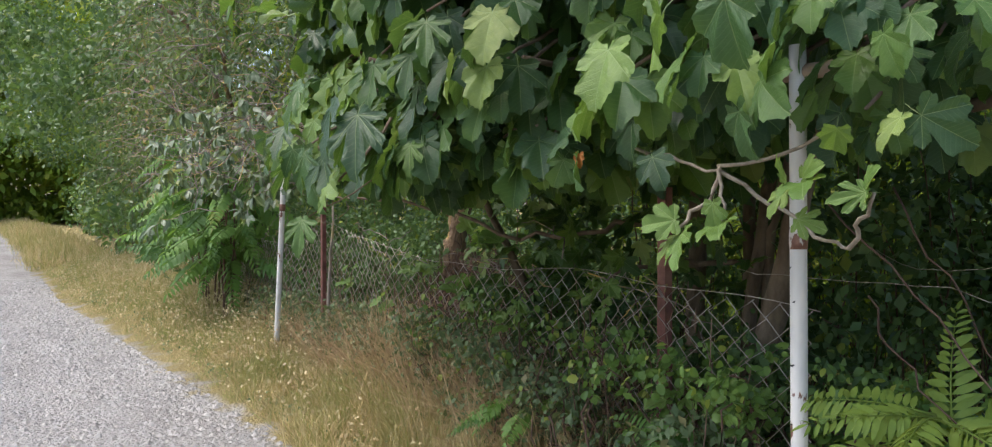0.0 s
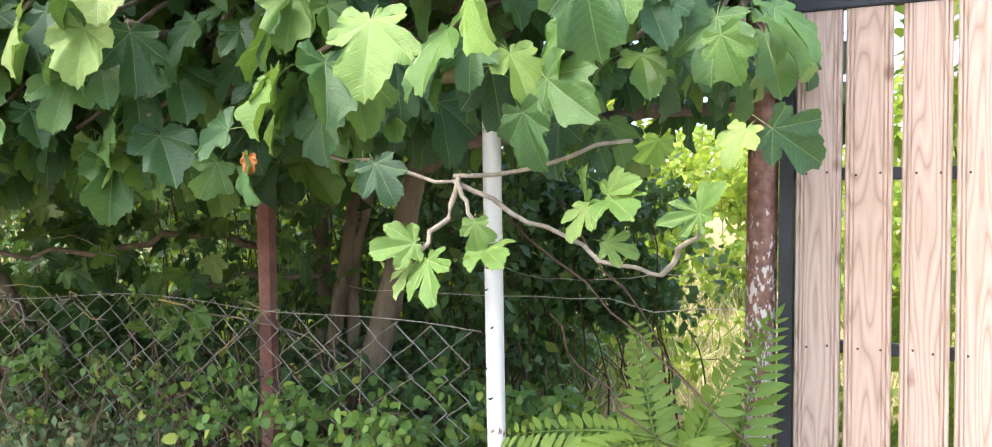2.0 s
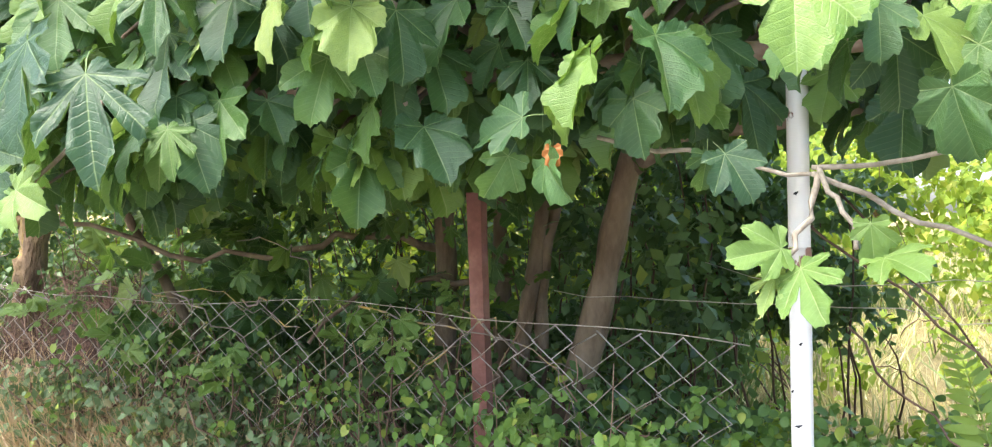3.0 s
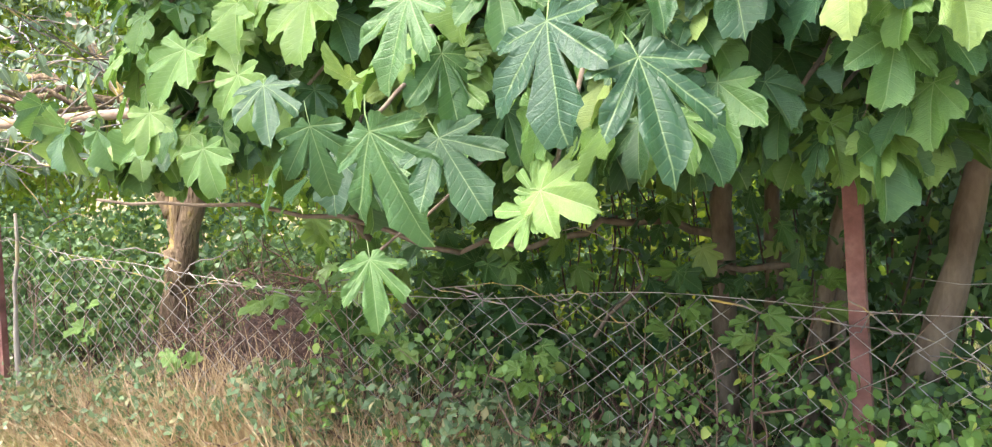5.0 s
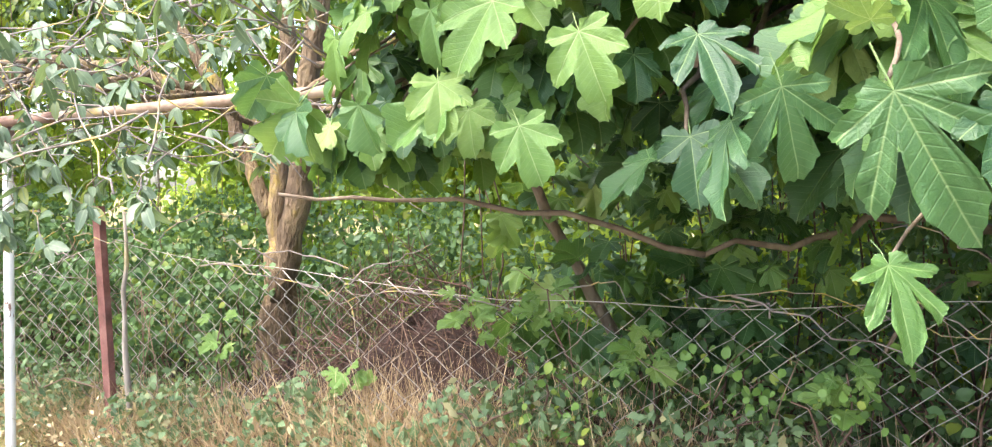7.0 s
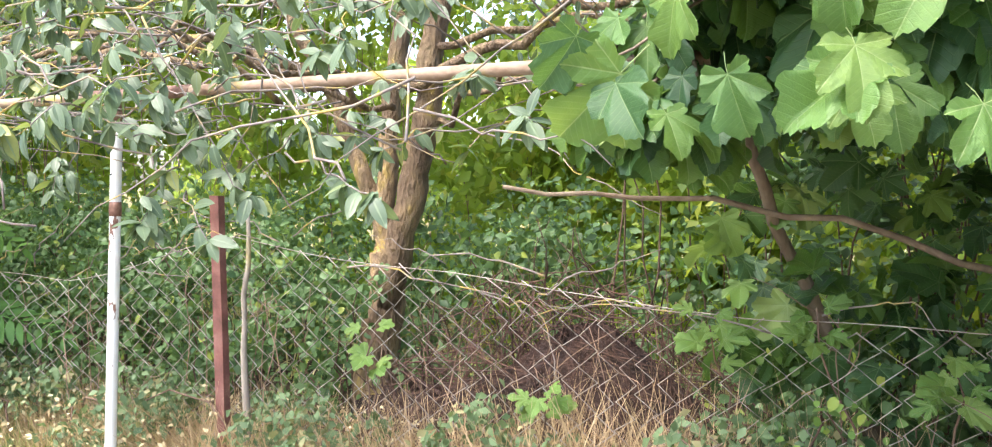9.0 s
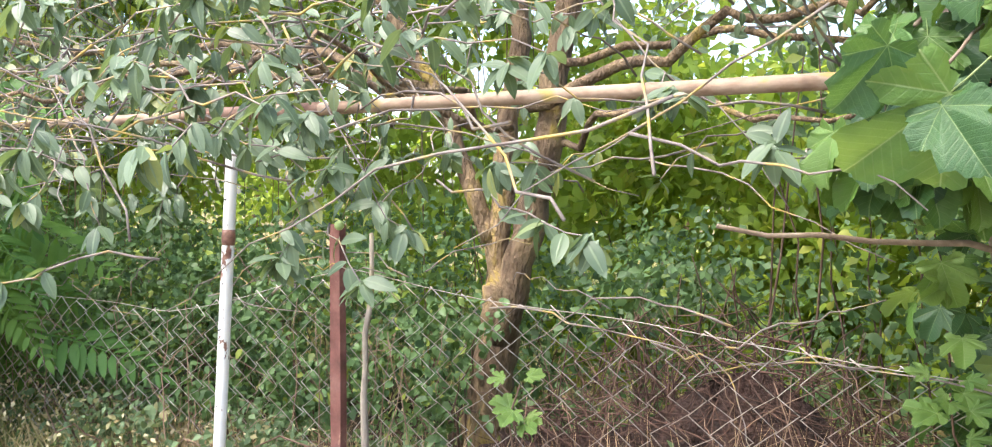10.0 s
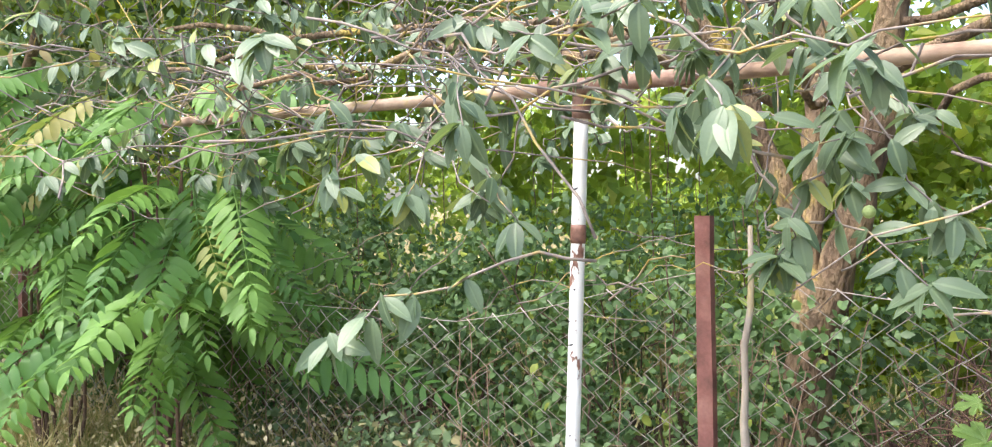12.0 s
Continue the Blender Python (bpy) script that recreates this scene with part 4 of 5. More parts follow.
BRAMBLE = foliage("bramble_leaf", (0.06, 0.13, 0.04), (0.15, 0.26, 0.06), (0.34, 0.40, 0.08), 0.45, 0.3, (0.3, 0.42, 0.06), spec=0.35, odd_at=0.88)
mass("bramble", clumped(3300, (-2.75, -1.25, 1.98, 2.5, 0.2, 0.92), 130, 0.12), BROAD, (0.024, 0.05), BRAMBLE,
     "leafy green bramble at the foot of the fence and pole", "shrub", stems=70)
mass("bramble", clumped(1300, (-5.0, -2.75, 2.05, 2.4, 0.2, 0.98), 120, 0.10), BROAD, (0.022, 0.046), BRAMBLE,
     "green bramble sprays threading through the wire fence", "shrub", stems=70)
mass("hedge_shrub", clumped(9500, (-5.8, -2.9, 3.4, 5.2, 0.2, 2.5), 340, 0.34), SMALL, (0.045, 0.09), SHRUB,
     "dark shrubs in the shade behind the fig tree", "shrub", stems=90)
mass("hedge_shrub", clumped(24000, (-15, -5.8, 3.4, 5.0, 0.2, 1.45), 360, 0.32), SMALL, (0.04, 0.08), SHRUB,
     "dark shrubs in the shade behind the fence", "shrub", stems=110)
mass_stuff("woodland", clumped(42000, (-24, -7.8, 5.6, 10.5, 0.4, 7.5), 420, 0.8), SMALL, (0.12, 0.22), WOODS,
     "yellow-green woodland edge behind the hedge", "woodland", stems=60, stem_mat=PLUM_BARK)
mass("wood_edge", clumped(21000, (-8.2, -3.1, 5.6, 8.0, 0.3, 2.7), 230, 0.5), SMALL, (0.09, 0.16), WOODS,
     "low yellow-green bushes along the wood's edge", "shrub", stems=50)
# Added crown that keeps top light off the hedge interior.
mass("shade_crown", clumped(16000, (-15, -8.0, 3.4, 6.8, 3.0, 7.0), 130, 0.7), SMALL, (0.12, 0.2), WOODS,
     "high leafy crown added behind the hedge to shade it", "tree", stems=26, stem_mat=PLUM_BARK)
mass("gate_bush", clumped(14000, (-1.0, 3.0, 3.6, 5.2, 0.2, 2.7), 150, 0.4), SMALL, (0.07, 0.12), WOODS,
     "bright green bush behind the board gate", "shrub", stems=40)
mass("meadow_shrub", clumped(3500, (-4.0, -3.0, 4.9, 6.0, 0.4, 1.4), 34, 0.26), SMALL, (0.06, 0.1), SHRUB,
     "dark green shrub at the edge of the meadow", "shrub", stems=30)
mass("gap_weeds", clumped(2400, (-2.5, -0.95, 2.8, 4.6, 0.2, 0.62), 46, 0.18), BROAD, (0.03, 0.07), WOODS,
     "light green weeds in the gap beside the gate post", "weeds", stems=18)
mass("dark_shrub", clumped(1900, (-3.1, -2.45, 3.1, 4.2, 0.9, 2.0), 50, 0.22), SMALL, (0.05, 0.09), SHRUB,
     "dark shrub under the fig crown", "shrub", stems=10)
mass("dark_shrub", clumped(3600, (-2.95, -2.1, 4.1, 5.1, 0.95, 1.65), 40, 0.24), SMALL, (0.05, 0.085), SHRUB,
     "dark green shrub at the meadow's near edge", "shrub", stems=10)
for k, tx in enumerate(np.arange(-42, 30, 5.0)):
    ty, th = 31 + rng.uniform(0, 5), rng.uniform(5.2, 8.0)
    tr = thing("tree", (float(tx), float(ty), 0.1), "light green leafy tree across the meadow", "tree", "far row of trees")
    g = Geo()
    g.tube(bend((tx, ty, 0), (tx + rng.normal(0, 0.3), ty, th * 0.8), 0, 0.08, 8), np.linspace(0.22, 0.06, 8), 7)
    part("trunk", g, PLUM_BARK, tr)
    p = clumped(2200, (tx - 2.2, tx + 2.2, ty - 2, ty + 2, 0.5, th), 34, 1.0)
    g = Geo()
    g.leaves(SMALL, p, turns(len(p)), rng.uniform(0.3, 0.55, len(p)))
    part("crown", g, WOODS, tr, kind="stuff")
mass_stuff("roadside_hedge", clumped(50000, (-46, -12.5, 1.9, 6.0, 0.3, 7.5), 560, 0.75), SMALL, (0.12, 0.24), SHRUB,
     "tall grey-green hedge running along the track", "hedge", stems=120)
mass_stuff("end_hedge", clumped(46000, (-64, -53, -12, 8, 0.3, 14), 620, 1.6), SMALL, (0.35, 0.65), WOODS,
     "tall green hedge closing the far end of the track", "hedge")


# ---- plum tree over the rail ----
def build_plum():
    e = thing("plum_tree", (-7.2, 3.4, 0.16), "old plum tree with lichened branches drooping over the rail", "tree")

    def path(pts, n=18, wob=0.008):
        pts = np.array(pts, float)
        s = np.linspace(0, len(pts) - 1, n)
        return np.stack([np.interp(s, np.arange(len(pts)), pts[:, k]) for k in range(3)], 1) + rng.normal(0, wob, (n, 3))

    for pts, r0, r1 in (([(-7.3, 3.4, 0.05), (-7.22, 3.4, 0.5), (-7.15, 3.4, 0.9), (-7.13, 3.4, 1.16)], 0.13, 0.088),
                        ([(-7.16, 3.41, 0.85), (-7.18, 3.42, 1.35), (-7.16, 3.45, 1.8), (-7.12, 3.5, 2.3), (-7.2, 3.6, 3.2)], 0.06, 0.045),
                        ([(-7.14, 3.40, 0.85), (-7.0, 3.4, 1.42), (-6.90, 3.4, 1.8), (-6.86, 3.4, 2.2), (-6.7, 3.5, 3.2)], 0.082, 0.06),
                        ([(-7.20, 3.4, 1.35), (-7.35, 3.35, 1.75), (-7.5, 3.3, 2.15), (-7.9, 3.2, 2.7)], 0.05, 0.03)):
        p = path(pts)
        g = Geo()
        g.tube(p, np.linspace(r0, r1, 18) * (1 + 0.035 * rng.normal(size=18)), 12)
        part("trunk", g, PLUM_BARK, e, "ridged brown trunk with yellow lichen")
    boughs = [((-7.4, 3.3, 2.0), (-9.6, 1.9, 2.1), 0.028), ((-7.0, 3.4, 2.0), (-5.0, 2.8, 2.2), 0.03), ((-7.3, 3.4, 1.9), (-8.6, 1.6, 1.9), 0.022),
              ((-7.1, 3.4, 1.9), (-6.7, 1.6, 1.95), 0.02), ((-6.9, 3.4, 1.8), (-5.2, 2.4, 1.75), 0.018), ((-7.5, 3.3, 2.1), (-10.8, 2.4, 2.3), 0.03),
              ((-6.9, 3.4, 2.2), (-4.2, 3.3, 1.95), 0.022), ((-7.5, 3.0, 1.9), (-7.6, 1.4, 1.9), 0.018)]
    ends = []
    for a, b, r in boughs:
        p = bend(a, b, 0.12, 0.05, 16)
        g = Geo()
        g.tube(p, np.linspace(r, r * 0.35, 16), 7)
        part("bough", g, PLUM_BARK, e, "thin bough crusted with yellow lichen")
        ends += [p[i] for i in (6, 9, 12, 15)]
    ends = np.array(ends)
    g, at, tips, nor, size = Geo(), [], [], [], []
    shoots = [((-6.35, 1.8, 1.60), (-5.62, 1.33, 1.47)), ((-7.0, 1.35, 1.36), (-7.42, 0.93, 1.20)), ((-6.95, 1.7, 1.78), (-6.53, 0.95, 1.64)),
              ((-6.75, 1.6, 1.62), (-6.62, 1.48, 1.37)), ((-6.7, 1.6, 1.43), (-6.33, 1.45, 1.33)), ((-6.4, 1.75, 1.84), (-6.55, 1.6, 1.60)), ((-6.55, 1.6, 1.6), (-6.62, 1.45, 1.38))]
    for _ in range(112):
        x = rng.uniform(-9.4, -5.3)
        b = np.array([x, rng.uniform(1.0, 2.2), rng.uniform(1.45, 2.2)])
        if x > -6.3 and b[2] < 1.6:
            b[2] += 0.35
        near = ends[np.argsort(np.linalg.norm(ends - b, axis=1))[int(rng.integers(0, 4))]]
        a = b + (near - b) * min(1.0, 0.75 / max(np.linalg.norm(near - b), 0.01)) + rng.normal(0, 0.05, 3)
        shoots.append((tuple(a), tuple(b)))
    for _ in range(170):
        b = np.array([rng.uniform(-11.5, -4.6), rng.uniform(2.0, 3.6), rng.uniform(1.7, 3.6)])
        shoots.append((tuple(b + np.array([rng.normal(0, 0.35), rng.uniform(0.1, 0.5), rng.normal(0.05, 0.2)])), tuple(b)))
    for _ in range(70):
        b = np.array([rng.uniform(-10.5, -5.2), rng.uniform(1.1, 2.4), rng.uniform(1.5, 2.3)])
        d = unit(rng.normal(size=3) * np.array([1.0, 0.6, 0.35])) * rng.uniform(0.25, 0.6)
        own = Geo()
        own.tube(bend(b - d, b + d, 0.03, 0.02, 9), np.linspace(0.004, 0.0014, 9), 5)
        part("twig", own, TWIG, e)
    for _ in range(45):
        b = np.array([rng.uniform(-10.4, -5.6), rng.uniform(1.15, 2.2), rng.uniform(1.68, 2.12)])
        d = np.array([rng.choice([-1.0, 1.0]), rng.normal(0, 0.4), rng.normal(-0.02, 0.34)]) * rng.uniform(0.25, 0.6)
        own = Geo()
        own.tube(bend(b - d, b + d, rng.uniform(-0.03, 0.1), 0.028, 14), np.linspace(rng.uniform(0.002, 0.0055), 0.0012, 14), 5)
        part("twig", own, TWIG, e)
    for a, b in shoots:
        p = bend(a, b, rng.uniform(-0.02, 0.06), 0.02, 10)
        own = Geo() if b[1] < 2.2 else g
        own.tube(p, np.linspace(0.0042, 0.0018, 10), 5)
        if own is not g:
            part("twig", own, TWIG, e)
        lush = a in (shoots[0][0], shoots[1][0], shoots[2][0])
        for i in (4, 6, 7, 8, 9, 9):
            if rng.uniform() < (0.0 if lush else 0.25 if i > 6 else 0.5):
                continue
            for k in range(rng.integers(2, 5) if i < 9 else rng.integers(4, 7)):
                side = rng.normal(0, 0.75)
                at.append(p[i] + rng.normal(0, 0.006, 3))
                tips.append((side, rng.normal(-0.15, 0.35), -0.62 + rng.normal(0, 0.36)))
                nor.append((0.6 * side + rng.normal(0, 0.45), -0.6 + rng.normal(0, 0.35), 0.5))
                size.append(rng.uniform(0.06, 0.1))
    part("twig_tangle", g, TWIG, e, "tangle of grey twigs with yellow lichen", "stuff")
    at, size = np.array(at), np.array(size)
    turn = frames_of(np.array(tips), np.array(nor))
    g = Geo()
    g.add(*OVAL)
    me = g.mesh("plum_leaf", PLUM)
    rank = np.argsort(at[:, 1])
    for i in rank[:290]:
        piece("leaf", me, e, at[i], turn[i], size[i] * 1.1)
    g = Geo()
    g.leaves(OVAL, at[rank[290:]], turn[rank[290:]], size[rank[290:]])
    part("inner_leaves", g, PLUM, e, "grey-green oval leaves", "stuff")
    g = Geo()
    p = clumped(9000, (-12.5, -4.0, 2.6, 4.4, 2.3, 4.2), 220, 0.4)
    g.leaves(OVAL, p, turns(len(p)), rng.uniform(0.06, 0.09, len(p)))
    part("crown", g, PLUM, e, "upper crown of small oval leaves", "stuff")
    bm = bmesh.new()
    bmesh.ops.create_icosphere(bm, subdivisions=2, radius=0.014)
    fm = bpy.data.meshes.new("plum")
    bm.to_mesh(fm)
    bm.free()
    fm.materials.append(FIG_YOUNG_LIT)
    for q in ((-6.45, 1.5, 1.47), (-7.3, 1.4, 1.52), (-8.1, 1.3, 1.62), (-6.9, 1.6, 1.66), (-8.9, 1.3, 1.75)):
        piece("plum", fm, e, q, np.eye(3), 1)


build_plum()


def build_roadside_plum():
    """A second plum further along, its thin arching twigs hanging over the verge."""
    e = thing("plum_tree", (-12.4, 2.9, 0.16), "grey-green plum tree arching over the verge beside the track", "tree")
    for a, b, r in (((-12.4, 2.9, 0.0), (-12.6, 2.6, 2.2), 0.09), ((-12.55, 2.65, 1.7), (-14.6, 1.6, 3.3), 0.045), ((-12.5, 2.7, 1.9), (-10.6, 2.0, 3.2), 0.045), ((-12.6, 2.6, 2.1), (-12.6, 1.6, 4.0), 0.05)):
        g = Geo()
        g.tube(bend(a, b, 0.1, 0.04, 12), np.linspace(r, r * 0.5, 12), 9)
        part("trunk", g, PLUM_BARK, e, "brown trunk with yellow lichen")
    g, at = Geo(), []
    for _ in range(330):
        a = np.array([rng.uniform(-17, -9.6), rng.uniform(1.5, 2.9), rng.uniform(1.7, 4.4)])
        b = a + np.array([rng.normal(-0.35, 0.6), rng.uniform(-1.0, -0.1), rng.normal(-0.15, 0.28)])
        b[2] = max(b[2], 1.35)
        p = bend(a, b, 0.16, 0.025, 11)
        g.tube(p, np.linspace(0.007, 0.0025, 11), 4)
        for q in p[2:]:
            at += [q + rng.normal(0, 0.035, 3) for _k in range(rng.integers(1, 5))]
    part("twig_tangle", g, TWIG, e, "arching grey twigs", "stuff")
    at = np.array(at)
    g = Geo()
    g.leaves(OVAL, at, turns(len(at), 0.8), rng.uniform(0.06, 0.10, len(at)))
    part("foliage", g, HEDGE_LEAF, e, kind="stuff")


build_roadside_plum()
mass_stuff("roadside_hedge", clumped(15000, (-34, -16.5, -0.9, 2.2, 2.7, 6.5), 170, 0.55), SMALL, (0.1, 0.18), SHRUB,
     "leafy boughs of the hedge hanging over the track", "hedge", stems=0)


# ---- pinnate saplings ----
def sapling(name, base, n, reach, size, material, label, fronds, stem_top):
    e = thing(name, (base[0], base[1], float(ground_z(base[0], base[1]))), label, "sapling")
    g = Geo()
    meshes = []
    for bl in fronds:
        q = Geo()
        q.add(*bl)
        meshes.append(q.mesh("frond", material))
    for i in range(n):
        a = rng.uniform(0, 2 * np.pi)
        z = rng.uniform(*reach)
        r = rng.uniform(0.05, stem_top)
        p = np.array([base[0] + r * math.cos(a) * 1.3, base[1] + r * math.sin(a) * 0.7, z])
        if i % 9 == 0:
            g.tube(bend((base[0] + 0.3 * r * math.cos(a), base[1] + 0.2 * r * math.sin(a), float(ground_z(*base[:2]))), p, 0.05, 0.02, 8), np.linspace(0.012, 0.005, 8), 6)
        d = np.array([math.cos(a) + rng.normal(0, 0.2), math.sin(a) * 0.8 - 0.35, rng.uniform(-0.55, 0.25)])
        nn = np.array([0.3 * math.cos(a) + 0.25, -0.6, 0.75])
        piece("frond", meshes[i % len(meshes)], e, p, frames_of(d[None], nn[None])[0], rng.uniform(*size))
    part("stem_tangle", g, DEAD_TWIG, e, kind="stuff")
    return e


for bx, by, cnt in ((-9.55, 1.95, 80), (-10.5, 1.9, 64), (-12.2, 2.1, 44)):
    sapling("ailanthus", (bx, by), cnt, (0.82, 2.15), (0.42, 0.68), FERNY, "young tree of heaven with long drooping pinnate leaves", FRONDS, 0.55)
GATE_SAPLING = sapling("ailanthus", (-1.38, 2.15), 4, (0.75, 0.9), (0.3, 0.4), FERNY_GATE, "yellowing pinnate sapling between pole and gate post", DENSE_FRONDS, 0.12)
for k, (fx, fy, fz, dx, dy, dz, sz) in enumerate((
        (-1.36, 1.98, 0.96, -0.9, -0.3, 0.12, 0.36), (-1.34, 1.98, 0.95, 0.85, -0.5, 0.10, 0.36), (-1.36, 2.0, 0.95, -0.35, -0.9, 0.15, 0.3),
        (-1.38, 2.08, 0.85, -0.25, 0.1, 1.0, 0.36), (-1.33, 2.08, 0.85, 0.3, 0.1, 1.0, 0.38), (-1.24, 2.2, 0.85, 0.2, -0.1, 1.0, 0.36), (-1.36, 1.98, 0.96, 0.3, -1.0, 0.05, 0.3))):
    g = Geo()
    g.add(*DENSE_FRONDS[k % 3])
    piece("frond", g.mesh("frond", FERNY_GATE), GATE_SAPLING, (fx, fy, fz), frames_of(np.array([[dx, dy, dz]]), np.array([[0.05, -0.75, 0.7]]))[0], sz)
sapling("ailanthus", (-2.35, 2.2), 9, (0.45, 0.75), (0.2, 0.3), FERNY, "small pinnate seedling at the fence foot", FRONDS, 0.15)
sapling("ailanthus", (-3.5, 2.12), 9, (0.4, 0.7), (0.2, 0.3), FERNY, "small pinnate seedling at the fence foot", FRONDS, 0.15)


# ---- brush heap, grass, litter ----
def build_heap():
    e = thing("brush_heap", (-5.9, 3.0, 0.16), "dark reddish-brown heap of dead brush behind the fence", "brush heap")
    u, w = np.meshgrid(np.linspace(0, 2 * np.pi, 40, endpoint=False), np.linspace(0, 1, 14), indexing="ij")
    k = 1 + 0.2 * np.sin(3 * u + 2) + 0.14 * np.sin(7 * u + 9 * w) + rng.normal(0, 0.06, u.shape)
    r = np.cos(w * np.pi / 2) * k
    hx = -5.95 + 1.1 * r * np.cos(u)
    hz = 0.1 + 0.62 * np.sin(w * np.pi / 2) * (0.8 + 0.2 * k) * (1 + 0.22 * np.sin(hx * 5.3 + 1)) + rng.normal(0, 0.02, u.shape)
    v = np.stack([hx, 3.1 + 0.5 * r * np.sin(u), hz], -1)
    i, j = np.meshgrid(np.arange(40), np.arange(13), indexing="ij")
    p, q = i * 14 + j, ((i + 1) % 40) * 14 + j
    g = Geo()
    g.add(v.reshape(-1, 3), np.stack([np.stack([p, q, q + 1], -1), np.stack([p, q + 1, p + 1], -1)]).reshape(-1, 3))
    part("mound", g, SOIL, e)
    g = Geo()
    for _ in range(1000):
        a = rng.uniform(0, 2 * np.pi)
        rr = rng.uniform(0, 1) ** 0.5
        c = np.array([-5.95 + 1.1 * rr * math.cos(a), 3.05 + 0.55 * rr * math.sin(a), 0.2 + 0.85 * (1 - rr * rr) * rng.uniform(0.4, 1.15)])
        d = unit(rng.normal(size=3) * np.array([0.8, 0.5, 0.9])) * rng.uniform(0.1, 0.3)
        g.tube(bend(c - d, c + d, 0, 0.02, 5), np.array([0.6, 1.0, 1.0, 0.8, 0.4]) * rng.uniform(0.0015, 0.004), 4)
    part("twig_tangle", g, BRUSH, e, kind="stuff")


build_heap()

BLADE = (np.array([(-0.011, 0, 0), (0.011, 0, 0), (-0.009, 0.55, 0.07), (0.009, 0.55, 0.07), (0, 0.95, 0.36)]), np.array([(0, 1, 3), (0, 3, 2), (2, 3, 4)]), np.zeros((5, 2)))


def grass(name, n, xr, off, size, material, label, lean=0.35, blade=None):
    tufts = max(1, n // 14)
    k = rng.integers(0, tufts, n)
    x = rng.uniform(xr[0], xr[1], tufts)
    y = off(x, rng.uniform(0, 1, tufts))
    tall, tilt = rng.uniform(0.45, 1.15, tufts), rng.normal(0, 0.5 * lean, (tufts, 2))
    spread = 0.12 if blade is WIDE else 0.035
    x, y = x[k] + rng.normal(0, spread, n), y[k] + rng.normal(0, spread, n)
    p = np.stack([x, y, ground_z(x, y) - 0.01], 1)
    d = np.stack([tilt[k, 0] + rng.normal(0, 0.6 * lean, n), tilt[k, 1] + rng.normal(0, 0.6 * lean, n), np.ones(n)], 1)
    m = rng.normal(0, 1, (n, 3)) * np.array([1, 1, 0.2])
    s = rng.uniform(0.6, 1.0, n) * tall[k] * (size(x, y) if callable(size) else size)
    g = Geo()
    g.leaves(BLADE if blade is None else blade, p, frames_of(d, m), s)
    return tagged(new(name, g.mesh(name, material)), label, "grass", kind="stuff")


def verge(x, r):
    e = road_edge(x)
    return e + 0.05 + (2.75 - e) * r ** 0.75


def weed_top(x, y):
    return np.interp(x, [-8.6, -7, -6, -5, -4, -3, -2.2], [0.55, 0.6, 0.62, 0.85, 0.85, 0.7, 0.62]) + 0.12 * np.sin(x * 7.3)


THIN = (BLADE[0] * np.array([0.38, 1, 1]), BLADE[1], BLADE[2])
WIDE = (BLADE[0] * np.array([1.7, 1, 1]), BLADE[1], BLADE[2])
grass("dry_grass", 52000, (-20, -1.0), verge, lambda x, y: 0.10 + 0.30 * np.clip((y - road_edge(x)) / 1.0, 0, 1) ** 1.3, GRASS, "tall dry straw-coloured grass along the fence", 0.6)
grass("dry_grass", 24000, (-8.5, -2.2), lambda x, r: 2.1 + 0.36 * r, lambda x, y: np.interp(x, [-8.5, -6.6, -5.5, -3.6, -2.2], [0.45, 0.58, 0.76, 0.68, 0.45]), STRAW, "tangled dry straw standing in the chain-link fence", 0.5, THIN)
grass("dry_grass", 16000, (-8, -2.0), lambda x, r: 1.5 + 0.62 * r, 0.27, GRASS, "pale straw grass in front of the fence", 0.55)
grass("dry_grass", 8000, (-5.6, -2.2), lambda x, r: 1.85 + 0.45 * r, 0.5, GRASS, "tall brownish dry grass before the fence", 0.4, THIN)
grass("green_grass", 34000, (-20, -1.0), verge, lambda x, y: 0.10 + 0.2 * np.clip((y - road_edge(x)) / 1.0, 0, 1), WEEDS, "green weeds among the dry grass", 0.9)
grass("meadow_grass", 26000, (-16, 1.5), lambda x, r: 4.2 + 22 * r, 0.42, MEADOW, "bright dry meadow grass behind the hedge", 0.6, WIDE)
grass("meadow_grass", 12000, (-16, 1.5), lambda x, r: 4.2 + 22 * r, 0.55, WEEDS, "yellow-green meadow grass behind the hedge", 0.6, WIDE)
grass("far_grass", 14000, (-60, -20), lambda x, r: road_edge(x) + 1.5 * r, 0.5, GRASS, "pale dry grass along the far track", 0.5, WIDE)
mass("verge_weeds", clumped(9000, (-14, -2.0, 0.2, 2.05, 0.02, 0.26), 420, 0.12, lambda x, y: np.where(y > road_edge(x) + 0.12, 0.1 + 0.2 * np.clip(y - road_edge(x), 0, 1), -9)), SMALL, (0.018, 0.04), PALE_WEED, "small pale weeds among the verge grass", "weeds")
mass("meadow_shrub", clumped(6000, (-4.6, 0.2, 11.0, 13.0, 0.4, 2.6), 70, 0.45), SMALL, (0.1, 0.16), WOODS, "bright green bushes across the sunlit meadow", "shrub", stems=30)
mass("meadow_shrub", clumped(900, (-3.9, -0.4, 5.2, 9.0, 0.15, 0.5), 24, 0.2), SMALL, (0.06, 0.11), WOODS, "low yellow-green shrubs in the sunlit meadow", "shrub", stems=20)
mass("verge_weeds", clumped(2600, (-10, -1.4, 2.14, 2.4, 0.2, 0.6), 130, 0.12), BROAD, (0.03, 0.055), PALE_WEED, "low leafy weeds at the fence foot", "weeds")
